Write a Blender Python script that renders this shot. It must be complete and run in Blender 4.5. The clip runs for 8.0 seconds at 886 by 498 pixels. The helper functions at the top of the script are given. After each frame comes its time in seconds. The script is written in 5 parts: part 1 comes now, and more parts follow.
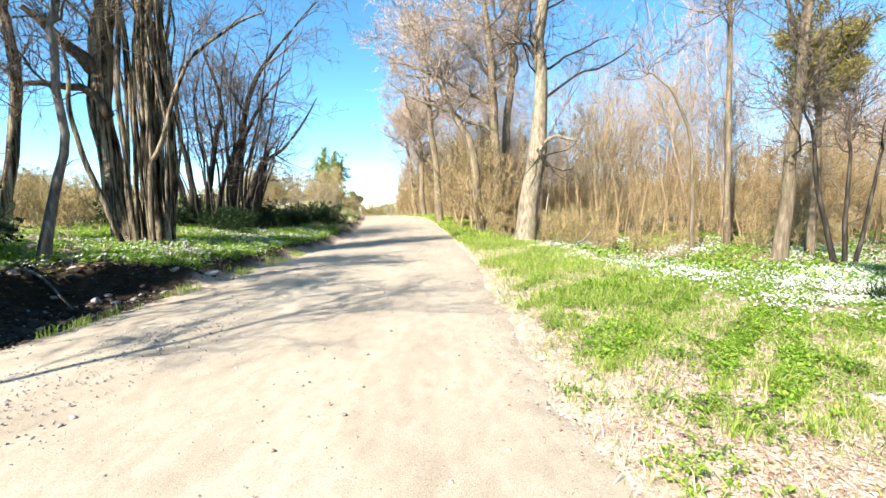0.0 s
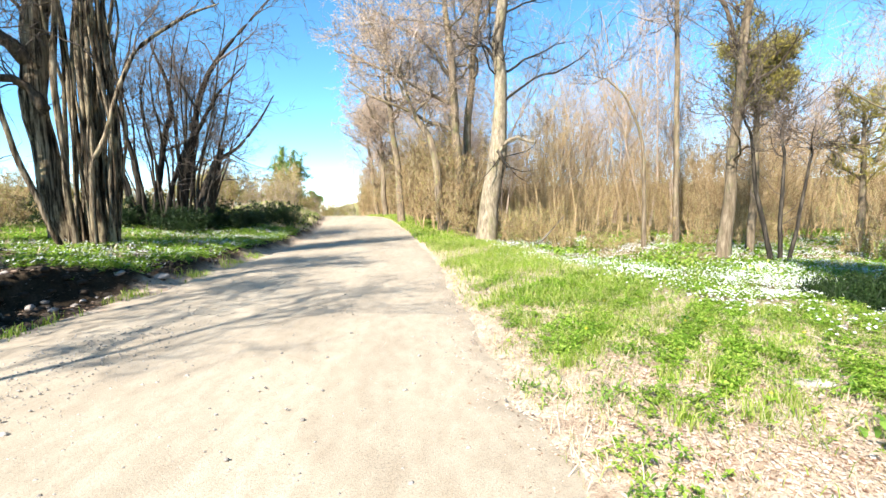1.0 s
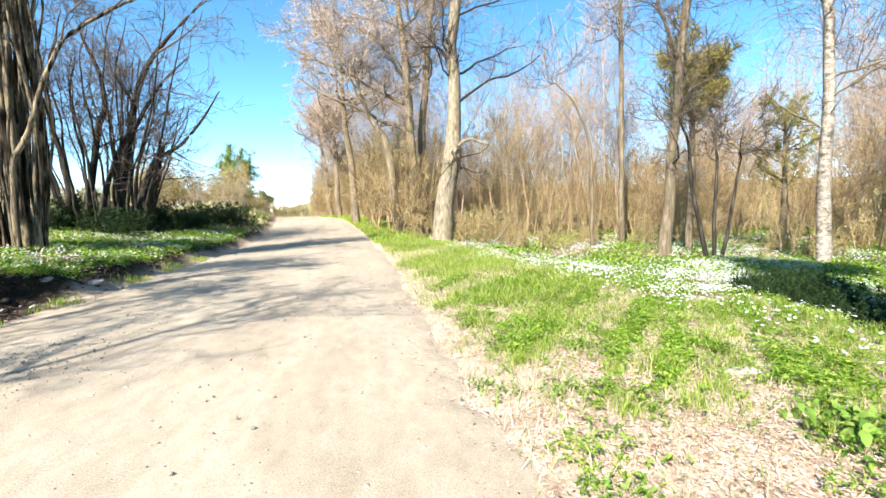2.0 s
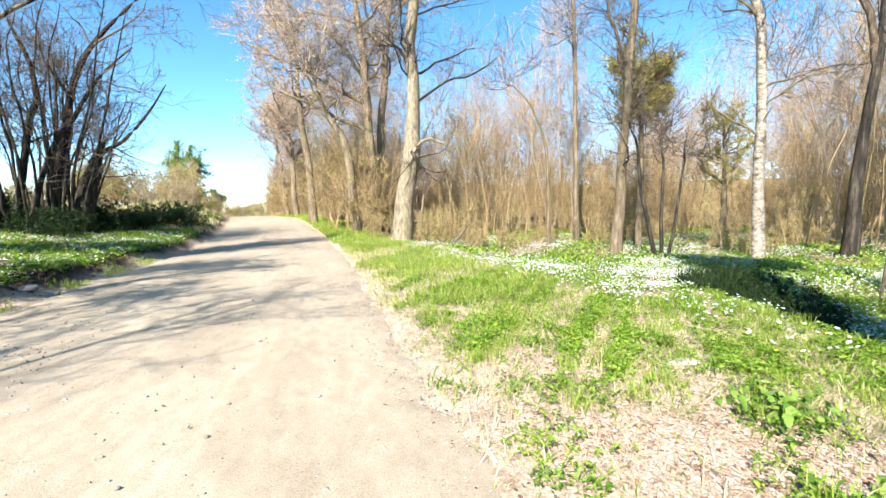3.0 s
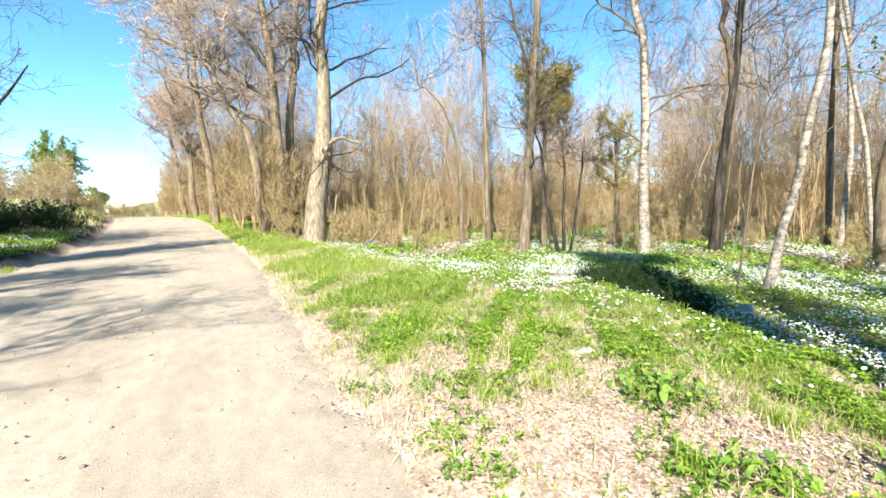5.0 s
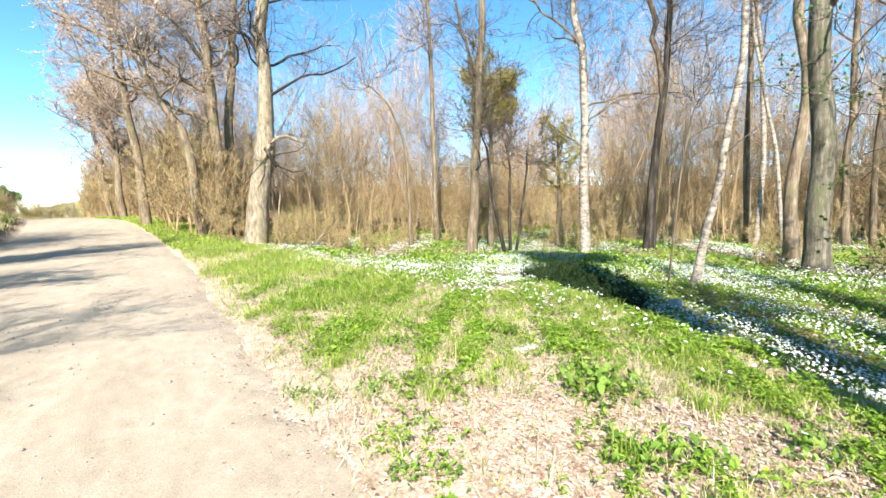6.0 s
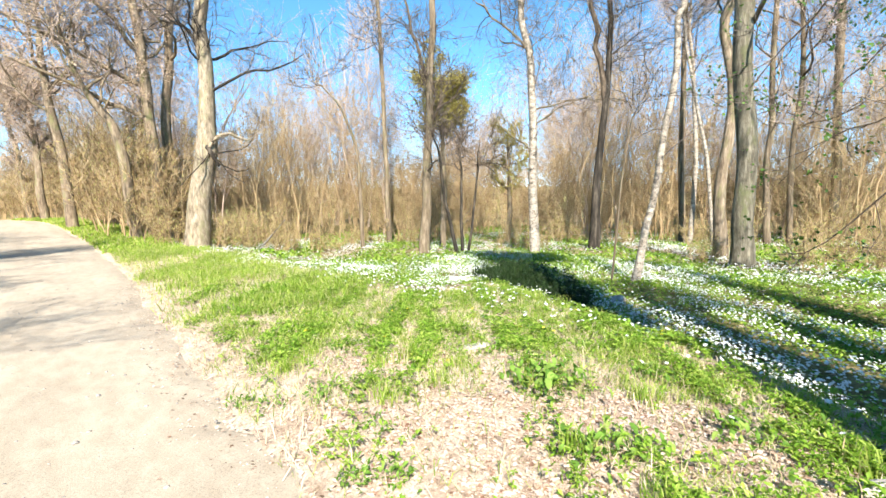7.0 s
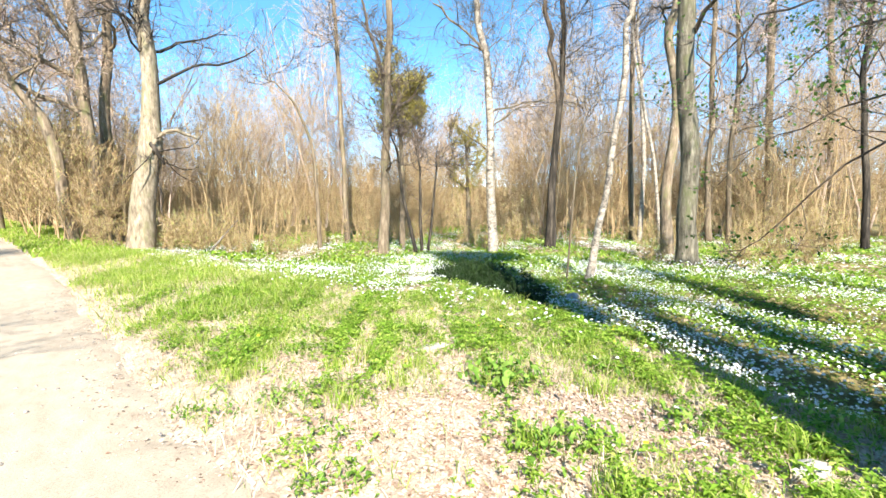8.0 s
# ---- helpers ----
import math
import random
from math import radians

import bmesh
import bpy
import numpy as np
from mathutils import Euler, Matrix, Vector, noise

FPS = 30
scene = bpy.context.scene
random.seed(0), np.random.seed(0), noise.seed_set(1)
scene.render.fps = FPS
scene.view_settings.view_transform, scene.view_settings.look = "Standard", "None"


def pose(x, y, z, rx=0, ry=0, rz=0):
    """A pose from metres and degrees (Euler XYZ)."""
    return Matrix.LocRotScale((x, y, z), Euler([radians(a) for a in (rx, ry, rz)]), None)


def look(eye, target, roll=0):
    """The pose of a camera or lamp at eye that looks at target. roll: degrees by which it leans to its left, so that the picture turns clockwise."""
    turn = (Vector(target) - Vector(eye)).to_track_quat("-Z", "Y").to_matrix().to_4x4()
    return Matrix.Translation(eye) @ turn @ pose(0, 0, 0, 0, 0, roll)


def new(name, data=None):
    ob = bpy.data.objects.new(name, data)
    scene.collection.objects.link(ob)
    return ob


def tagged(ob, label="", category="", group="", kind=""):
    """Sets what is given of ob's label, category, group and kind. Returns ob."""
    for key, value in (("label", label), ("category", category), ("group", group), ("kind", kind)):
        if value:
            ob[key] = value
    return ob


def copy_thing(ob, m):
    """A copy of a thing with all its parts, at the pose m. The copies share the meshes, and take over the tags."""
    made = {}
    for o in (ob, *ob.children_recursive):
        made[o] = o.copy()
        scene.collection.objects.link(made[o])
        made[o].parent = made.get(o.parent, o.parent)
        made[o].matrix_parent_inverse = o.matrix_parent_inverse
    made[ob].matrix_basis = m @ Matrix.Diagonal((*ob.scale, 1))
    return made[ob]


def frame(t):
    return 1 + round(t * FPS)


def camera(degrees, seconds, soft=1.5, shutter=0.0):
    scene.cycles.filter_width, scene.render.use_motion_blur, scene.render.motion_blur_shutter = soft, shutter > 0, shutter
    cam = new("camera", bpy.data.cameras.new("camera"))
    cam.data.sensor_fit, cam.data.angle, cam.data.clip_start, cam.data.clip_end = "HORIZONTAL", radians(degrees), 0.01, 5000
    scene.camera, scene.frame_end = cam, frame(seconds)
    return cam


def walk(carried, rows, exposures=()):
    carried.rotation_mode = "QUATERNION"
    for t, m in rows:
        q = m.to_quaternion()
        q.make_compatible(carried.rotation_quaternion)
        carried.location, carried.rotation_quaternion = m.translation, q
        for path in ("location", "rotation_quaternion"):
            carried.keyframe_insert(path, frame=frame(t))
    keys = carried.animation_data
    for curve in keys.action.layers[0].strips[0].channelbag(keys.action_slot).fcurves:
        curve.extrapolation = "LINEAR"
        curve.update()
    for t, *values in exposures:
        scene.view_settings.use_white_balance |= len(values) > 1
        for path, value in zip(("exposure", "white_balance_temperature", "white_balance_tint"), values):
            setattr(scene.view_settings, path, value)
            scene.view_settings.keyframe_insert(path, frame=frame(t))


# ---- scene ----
# ---------------------------------------------------------------- camera
cam = camera(90.2, 8.0, soft=1.55)
ROWS = [  # seconds, x, y, z, yaw, pitch, roll
    (0.0, 0.000, 0.000, 1.500, 0.04, -4.89, 0.42),
    (0.5, 0.012, -0.003, 1.503, -2.09, -4.93, 0.43),
    (1.0, 0.024, -0.012, 1.505, -4.83, -4.90, 0.45),
    (1.5, 0.029, -0.017, 1.506, -7.69, -4.87, 0.48),
    (3.0, 0.042, -0.081, 1.534, -15.72, -5.03, 0.52),
    (3.5, 0.047, -0.088, 1.536, -17.75, -5.12, 0.51),
    (4.0, 0.049, -0.115, 1.546, -20.21, -5.14, 0.46),
    (4.5, 0.065, -0.110, 1.539, -23.33, -5.09, 0.45),
    (6.0, 0.098, -0.134, 1.538, -33.20, -5.02, 0.43),
    (6.5, 0.110, -0.136, 1.531, -36.47, -4.91, 0.42),
    (7.0, 0.120, -0.143, 1.532, -39.29, -4.93, 0.43),
    (7.5, 0.131, -0.147, 1.534, -41.89, -4.95, 0.48),
    (8.0, 0.142, -0.151, 1.534, -44.52, -4.95, 0.51),
]
EXPOSURE = 1.71
walk(cam, [(t, pose(x, y, z, 90 + pitch, roll, yaw)) for t, x, y, z, yaw, pitch, roll in ROWS],
     exposures=[(0.0, EXPOSURE), (4.0, EXPOSURE - 0.04), (6.4, EXPOSURE - 0.03), (7.4, EXPOSURE + 0.1), (8.0, EXPOSURE + 0.17)])

# ---------------------------------------------------------------- world and sun
SUN_FROM = Vector((-0.6, -0.8, 0.0)).normalized()
SUN_ELEVATION = radians(40)
world = bpy.data.worlds.new("world")
scene.world = world
world.use_nodes = True
wn = world.node_tree.nodes
sky = wn.new("ShaderNodeTexSky")
sky.sky_type, sky.sun_disc = "NISHITA", False
sky.sun_elevation = SUN_ELEVATION
sky.sun_rotation = math.atan2(SUN_FROM.x, SUN_FROM.y)
sky.air_density, sky.dust_density, sky.ozone_density = 0.6, 0.0, 1.0
wn["Background"].inputs["Strength"].default_value = 0.122
deep = wn.new("ShaderNodeHueSaturation")
deep.inputs["Hue"].default_value, deep.inputs["Saturation"].default_value = 0.485, 1.22
world.node_tree.links.new(sky.outputs[0], deep.inputs["Color"])
world.node_tree.links.new(deep.outputs[0], wn["Background"].inputs["Color"])
sun_data = bpy.data.lights.new("sun", "SUN")
sun_data.energy, sun_data.angle, sun_data.color = 5.0, radians(0.53), (1.0, 0.95, 0.86)
sun = new("sun", sun_data)
sun_dir = Vector((SUN_FROM.x * math.cos(SUN_ELEVATION), SUN_FROM.y * math.cos(SUN_ELEVATION), math.sin(SUN_ELEVATION)))
sun.matrix_world = look(sun_dir * 60, (0, 0, 0))

# ---------------------------------------------------------------- materials
def ramp(nt, fac, stops):
    node = nt.nodes.new("ShaderNodeValToRGB")
    el = node.color_ramp.elements
    while len(el) < len(stops):
        el.new(0.5)
    for e, (p, c) in zip(el, stops):
        e.position, e.color = p, (*c, 1)
    nt.links.new(fac, node.inputs[0])
    return node.outputs[0]


def noise_tex(nt, scale, stretch=(1, 1, 1), detail=5, rough=0.6):
    co = nt.nodes.new("ShaderNodeTexCoord")
    mp = nt.nodes.new("ShaderNodeMapping")
    mp.inputs["Scale"].default_value = stretch
    tx = nt.nodes.new("ShaderNodeTexNoise")
    tx.inputs["Scale"].default_value, tx.inputs["Detail"].default_value = scale, detail
    tx.inputs["Roughness"].default_value = rough
    nt.links.new(co.outputs["Object"], mp.inputs[0])
    nt.links.new(mp.outputs[0], tx.inputs["Vector"])
    return tx.outputs["Fac"]


def mixed(nt, a, b, fac, mode="MIX"):
    node = nt.nodes.new("ShaderNodeMix")
    node.data_type, node.blend_type = "RGBA", mode
    for sock, v in ((node.inputs[6], a), (node.inputs[7], b), (node.inputs[0], fac)):
        if isinstance(v, bpy.types.NodeSocket):
            nt.links.new(v, sock)
        else:
            sock.default_value = (*v, 1) if isinstance(v, tuple) else v
    return node.outputs[2]


def fresh(name, rough=0.9, spec=0.2):
    m = bpy.data.materials.new(name)
    m.use_nodes = True
    b = m.node_tree.nodes["Principled BSDF"]
    b.inputs["Roughness"].default_value = rough
    b.inputs["Specular IOR Level"].default_value = spec
    return m, m.node_tree, b


def bumped(nt, b, fac, strength, distance):
    n = nt.nodes.new("ShaderNodeBump")
    n.inputs["Strength"].default_value, n.inputs["Distance"].default_value = strength, distance
    nt.links.new(fac, n.inputs["Height"])
    nt.links.new(n.outputs[0], b.inputs["Normal"])


def bark(name, dark, mid, light, scale=9, stretch=(1, 1, 0.16), strength=0.9, moss=None, at=(0.3, 0.5, 0.68)):
    m, nt, b = fresh(name, 0.92, 0.15)
    fine = noise_tex(nt, scale, stretch, 8, 0.7)
    broad = noise_tex(nt, 1.6, (1, 1, 0.5), 4)
    c = ramp(nt, fine, [(at[0], dark), (at[1], mid), (at[2], light)])
    tone = ramp(nt, broad, [(0.3, (0.62, 0.6, 0.58)), (0.7, (1.0, 1.0, 1.0))])
    c = mixed(nt, c, tone, 1.0, "MULTIPLY")
    if moss:
        patch = ramp(nt, noise_tex(nt, 2.3, (1, 1, 0.4), 6, 0.7), [(0.52, (0, 0, 0)), (0.66, (1, 1, 1))])
        c = mixed(nt, c, moss, patch)
    nt.links.new(c, b.inputs["Base Color"])
    bumped(nt, b, fine, strength, 0.03)
    return m


def birch_bark(name):
    m, nt, b = fresh(name, 0.75, 0.25)
    bands = noise_tex(nt, 5.0, (1.0, 1.0, 1.6), 8, 0.85)
    blot = noise_tex(nt, 2.2, (1, 1, 0.9), 6, 0.7)
    white = ramp(nt, bands, [(0.39, (0.05, 0.043, 0.036)), (0.49, (0.24, 0.2, 0.155)), (0.66, (0.5, 0.445, 0.37))])
    c = mixed(nt, white, (0.06, 0.05, 0.045), ramp(nt, blot, [(0.56, (0, 0, 0)), (0.66, (1, 1, 1))]))
    nt.links.new(c, b.inputs["Base Color"])
    bumped(nt, b, bands, 0.5, 0.02)
    return m


def island(nt):
    return nt.nodes.new("ShaderNodeNewGeometry").outputs["Random Per Island"]


def leafy(name, stops, through_light=0.35, rough=0.6, by="island", spec=0.25):
    """Thin plant matter: colours picked leaf by leaf, with some light passing through."""
    m, nt, b = fresh(name, rough, spec)
    pick = island(nt) if by == "island" else nt.nodes.new("ShaderNodeObjectInfo").outputs["Random"]
    c = ramp(nt, pick, stops)
    c = mixed(nt, c, ramp(nt, noise_tex(nt, 1.3, (1, 1, 1), 3), [(0.3, (0.7, 0.72, 0.7)), (0.7, (1.0, 1.0, 1.0))]), 1.0, "MULTIPLY")
    nt.links.new(c, b.inputs["Base Color"])
    if through_light:
        tr = nt.nodes.new("ShaderNodeBsdfTranslucent")
        mx = nt.nodes.new("ShaderNodeMixShader")
        mx.inputs[0].default_value = through_light
        nt.links.new(c, tr.inputs[0])
        nt.links.new(b.outputs[0], mx.inputs[1])
        nt.links.new(tr.outputs[0], mx.inputs[2])
        nt.links.new(mx.outputs[0], nt.nodes["Material Output"].inputs[0])
    return m


def ground_material():
    """Verge straw and earth, forest litter, field grass and bare soil, blended by the zone weights of the terrain. The
    soil weight also paints the ditch bank's shade.
    """
    m, nt, b = fresh("earth_and_litter", 0.95, 0.1)
    big = noise_tex(nt, 0.55, (1, 1, 1), 6, 0.65)
    mid = noise_tex(nt, 4.0, (1, 1, 1), 8, 0.7)
    fine = noise_tex(nt, 38.0, (1, 1, 1), 6, 0.7)
    speck = ramp(nt, fine, [(0.3, (0.5, 0.48, 0.46)), (0.7, (1.15, 1.12, 1.08))])
    verge = ramp(nt, mid, [(0.3, (0.28, 0.2, 0.14)), (0.5, (0.5, 0.4, 0.31)), (0.68, (0.64, 0.55, 0.45))])
    forest = ramp(nt, mid, [(0.32, (0.08, 0.08, 0.03)), (0.5, (0.2, 0.17, 0.07)), (0.7, (0.4, 0.31, 0.19))])
    field = ramp(nt, big, [(0.3, (0.16, 0.18, 0.045)), (0.5, (0.26, 0.25, 0.085)), (0.7, (0.33, 0.28, 0.13))])
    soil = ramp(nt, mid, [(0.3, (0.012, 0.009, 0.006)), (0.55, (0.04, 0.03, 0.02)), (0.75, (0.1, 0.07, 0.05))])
    at = nt.nodes.new("ShaderNodeAttribute")
    at.attribute_name = "zone"
    sep = nt.nodes.new("ShaderNodeSeparateColor")
    nt.links.new(at.outputs["Color"], sep.inputs[0])
    c = mixed(nt, verge, forest, sep.outputs[0])
    c = mixed(nt, c, field, sep.outputs[1])
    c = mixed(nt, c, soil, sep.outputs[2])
    c = mixed(nt, c, speck, 1.0, "MULTIPLY")
    nt.links.new(c, b.inputs["Base Color"])
    bumped(nt, b, fine, 0.8, 0.03)
    return m


def road_material():
    m, nt, b = fresh("pale_gravel", 0.9, 0.2)
    fine = noise_tex(nt, 90.0, (1, 1, 1), 4, 0.7)
    mid = noise_tex(nt, 7.0, (1, 0.5, 1), 6, 0.65)
    big = noise_tex(nt, 0.9, (1, 0.25, 1), 4, 0.6)
    c = ramp(nt, big, [(0.3, (0.31, 0.262, 0.2)), (0.5, (0.37, 0.317, 0.245)), (0.7, (0.43, 0.372, 0.29))])
    c = mixed(nt, c, ramp(nt, mid, [(0.3, (0.78, 0.76, 0.74)), (0.65, (1.0, 1.0, 1.0))]), 1.0, "MULTIPLY")
    c = mixed(nt, c, ramp(nt, fine, [(0.28, (0.55, 0.53, 0.52)), (0.5, (1.0, 0.98, 0.96)), (0.75, (1.15, 1.12, 1.1))]), 1.0, "MULTIPLY")
    nt.links.new(c, b.inputs["Base Color"])
    bumped(nt, b, fine, 0.5, 0.01)
    return m


def stone_material(name, a, bcol):
    m, nt, b = fresh(name, 0.85, 0.25)
    f = noise_tex(nt, 14, (1, 1, 1), 8, 0.7)
    c = mixed(nt, ramp(nt, f, [(0.3, a), (0.7, bcol)]), ramp(nt, island(nt), [(0.0, (0.55, 0.55, 0.55)), (1.0, (1.1, 1.08, 1.05))]), 1.0, "MULTIPLY")
    nt.links.new(c, b.inputs["Base Color"])
    bumped(nt, b, f, 0.7, 0.02)
    return m


M_GROUND, M_ROAD = ground_material(), road_material()
M_OAK = bark("pale_oak_bark", (0.07, 0.053, 0.036), (0.29, 0.235, 0.165), (0.47, 0.4, 0.3), 9, (1, 1, 0.3), 1.0, (0.22, 0.2, 0.11))
M_GREY = bark("grey_brown_bark", (0.07, 0.053, 0.036), (0.185, 0.142, 0.096), (0.33, 0.265, 0.19), 9, (1, 1, 0.14), 0.9, (0.13, 0.12, 0.06))
M_DARK = bark("dark_fissured_bark", (0.012, 0.01, 0.008), (0.042, 0.035, 0.028), (0.14, 0.115, 0.088), 9, (1, 1, 0.12), 1.0)
M_HAZEL = bark("lichened_stem_bark", (0.008, 0.006, 0.004), (0.09, 0.066, 0.043), (0.38, 0.305, 0.215), 13, (1, 1, 0.06), 1.0, (0.27, 0.22, 0.135), (0.4, 0.49, 0.6))
M_PALE = bark("pale_grey_branch_bark", (0.06, 0.05, 0.042), (0.15, 0.13, 0.11), (0.3, 0.27, 0.23), 11, (1, 1, 0.3), 0.5)
M_TRUNK = bark("grey_green_trunk_bark", (0.035, 0.031, 0.023), (0.14, 0.124, 0.09), (0.3, 0.27, 0.205), 8, (1, 1, 0.2), 1.0, (0.1, 0.105, 0.05))
M_ALDER = bark("sunlit_tan_bark", (0.08, 0.058, 0.04), (0.22, 0.168, 0.115), (0.4, 0.32, 0.23), 9, (1, 1, 0.18), 1.0, (0.16, 0.15, 0.07))
M_BRANCH = bark("dark_branch_bark", (0.04, 0.03, 0.022), (0.11, 0.083, 0.06), (0.22, 0.175, 0.13), 11, (1, 1, 0.3), 0.5)
M_BIRCH = birch_bark("white_birch_bark")
M_TWIG = leafy("reddish_brown_twigs", [(0.0, (0.22, 0.15, 0.115)), (0.5, (0.43, 0.32, 0.25)), (1.0, (0.6, 0.48, 0.41))], 0, 0.85)
M_TWIG_DARK = leafy("dark_brown_twigs", [(0.0, (0.07, 0.052, 0.043)), (1.0, (0.19, 0.148, 0.125))], 0, 0.85)
M_THICKET = leafy("tan_thicket_twigs", [(0.0, (0.15, 0.095, 0.045)), (0.4, (0.36, 0.235, 0.12)), (0.8, (0.52, 0.385, 0.22)), (1.0, (0.58, 0.46, 0.29))], 0, 0.85)
M_BUD = leafy("opening_spring_leaves", [(0.0, (0.14, 0.2, 0.03)), (1.0, (0.28, 0.3, 0.06))], 0.4)
M_OLIVE_BUD = leafy("olive_buds_and_catkins", [(0.0, (0.44, 0.31, 0.12)), (0.5, (0.47, 0.41, 0.14)), (1.0, (0.38, 0.42, 0.12))], 0.3)
M_CATKIN = leafy("pinkish_brown_catkins", [(0.0, (0.5, 0.34, 0.24)), (0.5, (0.66, 0.48, 0.34)), (1.0, (0.62, 0.49, 0.25))], 0.3)
M_FRESH = leafy("fresh_green_needles", [(0.0, (0.1, 0.17, 0.03)), (0.6, (0.22, 0.32, 0.06)), (1.0, (0.36, 0.42, 0.12))], 0.15)
# young beech leaves, their green darkened to look shaded and backlit
M_BEECH = leafy("shade_toned_beech_leaves", [(0.0, (0.03, 0.08, 0.012)), (1.0, (0.12, 0.22, 0.035))], 0.3)
M_NEEDLE = leafy("pine_needles", [(0.0, (0.2, 0.18, 0.035)), (0.6, (0.36, 0.3, 0.065)), (1.0, (0.46, 0.38, 0.12))], 0.1)
M_GRASS = leafy("fresh_grass", [(0.0, (0.17, 0.28, 0.025)), (0.4, (0.32, 0.47, 0.055)), (0.72, (0.44, 0.52, 0.1)), (1.0, (0.62, 0.56, 0.27))], 0.5)
M_STRAW = leafy("dry_straw", [(0.0, (0.46, 0.34, 0.21)), (1.0, (0.72, 0.6, 0.44))], 0.2)
M_HERB = leafy("herb_leaves", [(0.0, (0.08, 0.18, 0.014)), (0.5, (0.25, 0.42, 0.04)), (1.0, (0.48, 0.57, 0.12))], 0.5, 0.5)
# near-black greens; on the ditch bank they carry its shade in the leaf colour
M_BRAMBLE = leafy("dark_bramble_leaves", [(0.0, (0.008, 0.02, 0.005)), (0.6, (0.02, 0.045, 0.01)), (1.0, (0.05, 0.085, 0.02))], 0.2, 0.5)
M_PETAL = leafy("white_petals", [(0.0, (0.74, 0.74, 0.72)), (1.0, (0.86, 0.86, 0.85))], 0.3)
M_YELLOW = leafy("yellow_petals", [(0.0, (0.75, 0.5, 0.02)), (1.0, (0.85, 0.65, 0.05))], 0.2)
M_DRYLEAF = leafy("dry_beech_leaves", [(0.0, (0.22, 0.11, 0.07)), (0.16, (0.44, 0.28, 0.19)), (0.3, (0.6, 0.44, 0.35)), (1.0, (0.77, 0.65, 0.57))], 0.3, 0.8)
M_BROWNLEAF = leafy("damp_brown_leaves", [(0.0, (0.06, 0.035, 0.022)), (0.5, (0.18, 0.11, 0.075)), (1.0, (0.46, 0.33, 0.25))], 0.1, 0.75)
M_PEBBLE = stone_material("road_pebbles", (0.17, 0.155, 0.14), (0.42, 0.385, 0.35))
M_BOULDER = stone_material("grey_boulder", (0.19, 0.165, 0.155), (0.38, 0.335, 0.31))
M_ROCK = stone_material("pale_stone", (0.2, 0.18, 0.16), (0.5, 0.46, 0.42))

# ---------------------------------------------------------------- mesh helpers
def mesh_object(name, verts, tris, material, parent=None, label="", smooth=True):
    verts = np.ascontiguousarray(verts, dtype=np.float32).reshape(-1, 3)
    tris = np.ascontiguousarray(tris, dtype=np.int32).reshape(-1, 3)
    me = bpy.data.meshes.new(name)
    me.vertices.add(len(verts))
    me.vertices.foreach_set("co", verts.ravel())
    me.loops.add(tris.size)
    me.loops.foreach_set("vertex_index", tris.ravel())
    me.polygons.add(len(tris))
    me.polygons.foreach_set("loop_start", np.arange(0, tris.size, 3, dtype=np.int32))
    me.polygons.foreach_set("use_smooth", np.full(len(tris), smooth))
    me.update(calc_edges=True)
    me.materials.append(material)
    ob = new(name, me)
    if parent:
        ob.parent = parent
    if label:
        ob["label"] = label
    return ob


def joined(chunks):
    """Several (verts, tris) as one."""
    vs, ts, at = [], [], 0
    for v, t in chunks:
        v, t = np.asarray(v).reshape(-1, 3), np.asarray(t).reshape(-1, 3)
        vs.append(v)
        ts.append(t + at)
        at += len(v)
    return np.concatenate(vs), np.concatenate(ts)


def unit(v):
    return v / np.maximum(np.linalg.norm(v, axis=-1, keepdims=True), 1e-9)


def tubes(P, R, sides):
    """n tubes of k rings each, closed to a point at the end: P (n, k, 3), R (n, k)."""
    n, k, _ = P.shape
    T = unit(np.gradient(P, axis=1))
    ref = np.where(np.abs(T[..., 2:3]) > 0.8, np.array([1.0, 0.2, 0.0]), np.array([0.0, 0.1, 1.0]))
    A = unit(np.cross(T, ref))
    B = np.cross(T, A)
    a = np.arange(sides) * 2 * math.pi / sides
    V = P[:, :, None, :] + R[:, :, None, None] * (np.cos(a)[:, None] * A[:, :, None, :] + np.sin(a)[:, None] * B[:, :, None, :])
    idx = np.arange(n * k * sides).reshape(n, k, sides)
    q0, q1 = idx[:, :-1], idx[:, 1:]
    r0, r1 = np.roll(q0, -1, 2), np.roll(q1, -1, 2)
    t = np.concatenate([np.stack([q0, r1, r0], -1).reshape(-1, 3), np.stack([q0, q1, r1], -1).reshape(-1, 3)])
    return V.reshape(-1, 3), t


def smooth_path(points, k):
    """A curve of k points with radii through a few (x, y, z, r) places."""
    p = np.array(points, float)
    n = len(p)
    ext = np.vstack([2 * p[0] - p[1], p, 2 * p[-1] - p[-2]])
    out = []
    for u in np.linspace(0, n - 1 - 1e-6, k):
        i, f = int(u), u - int(u)
        a, b, c, d = ext[i], ext[i + 1], ext[i + 2], ext[i + 3]
        out.append(0.5 * (2 * b + (c - a) * f + (2 * a - 5 * b + 4 * c - d) * f * f + (3 * b - a - 3 * c + d) * f ** 3))
    out = np.array(out)
    return out[:, :3], np.maximum(out[:, 3], 0.004)


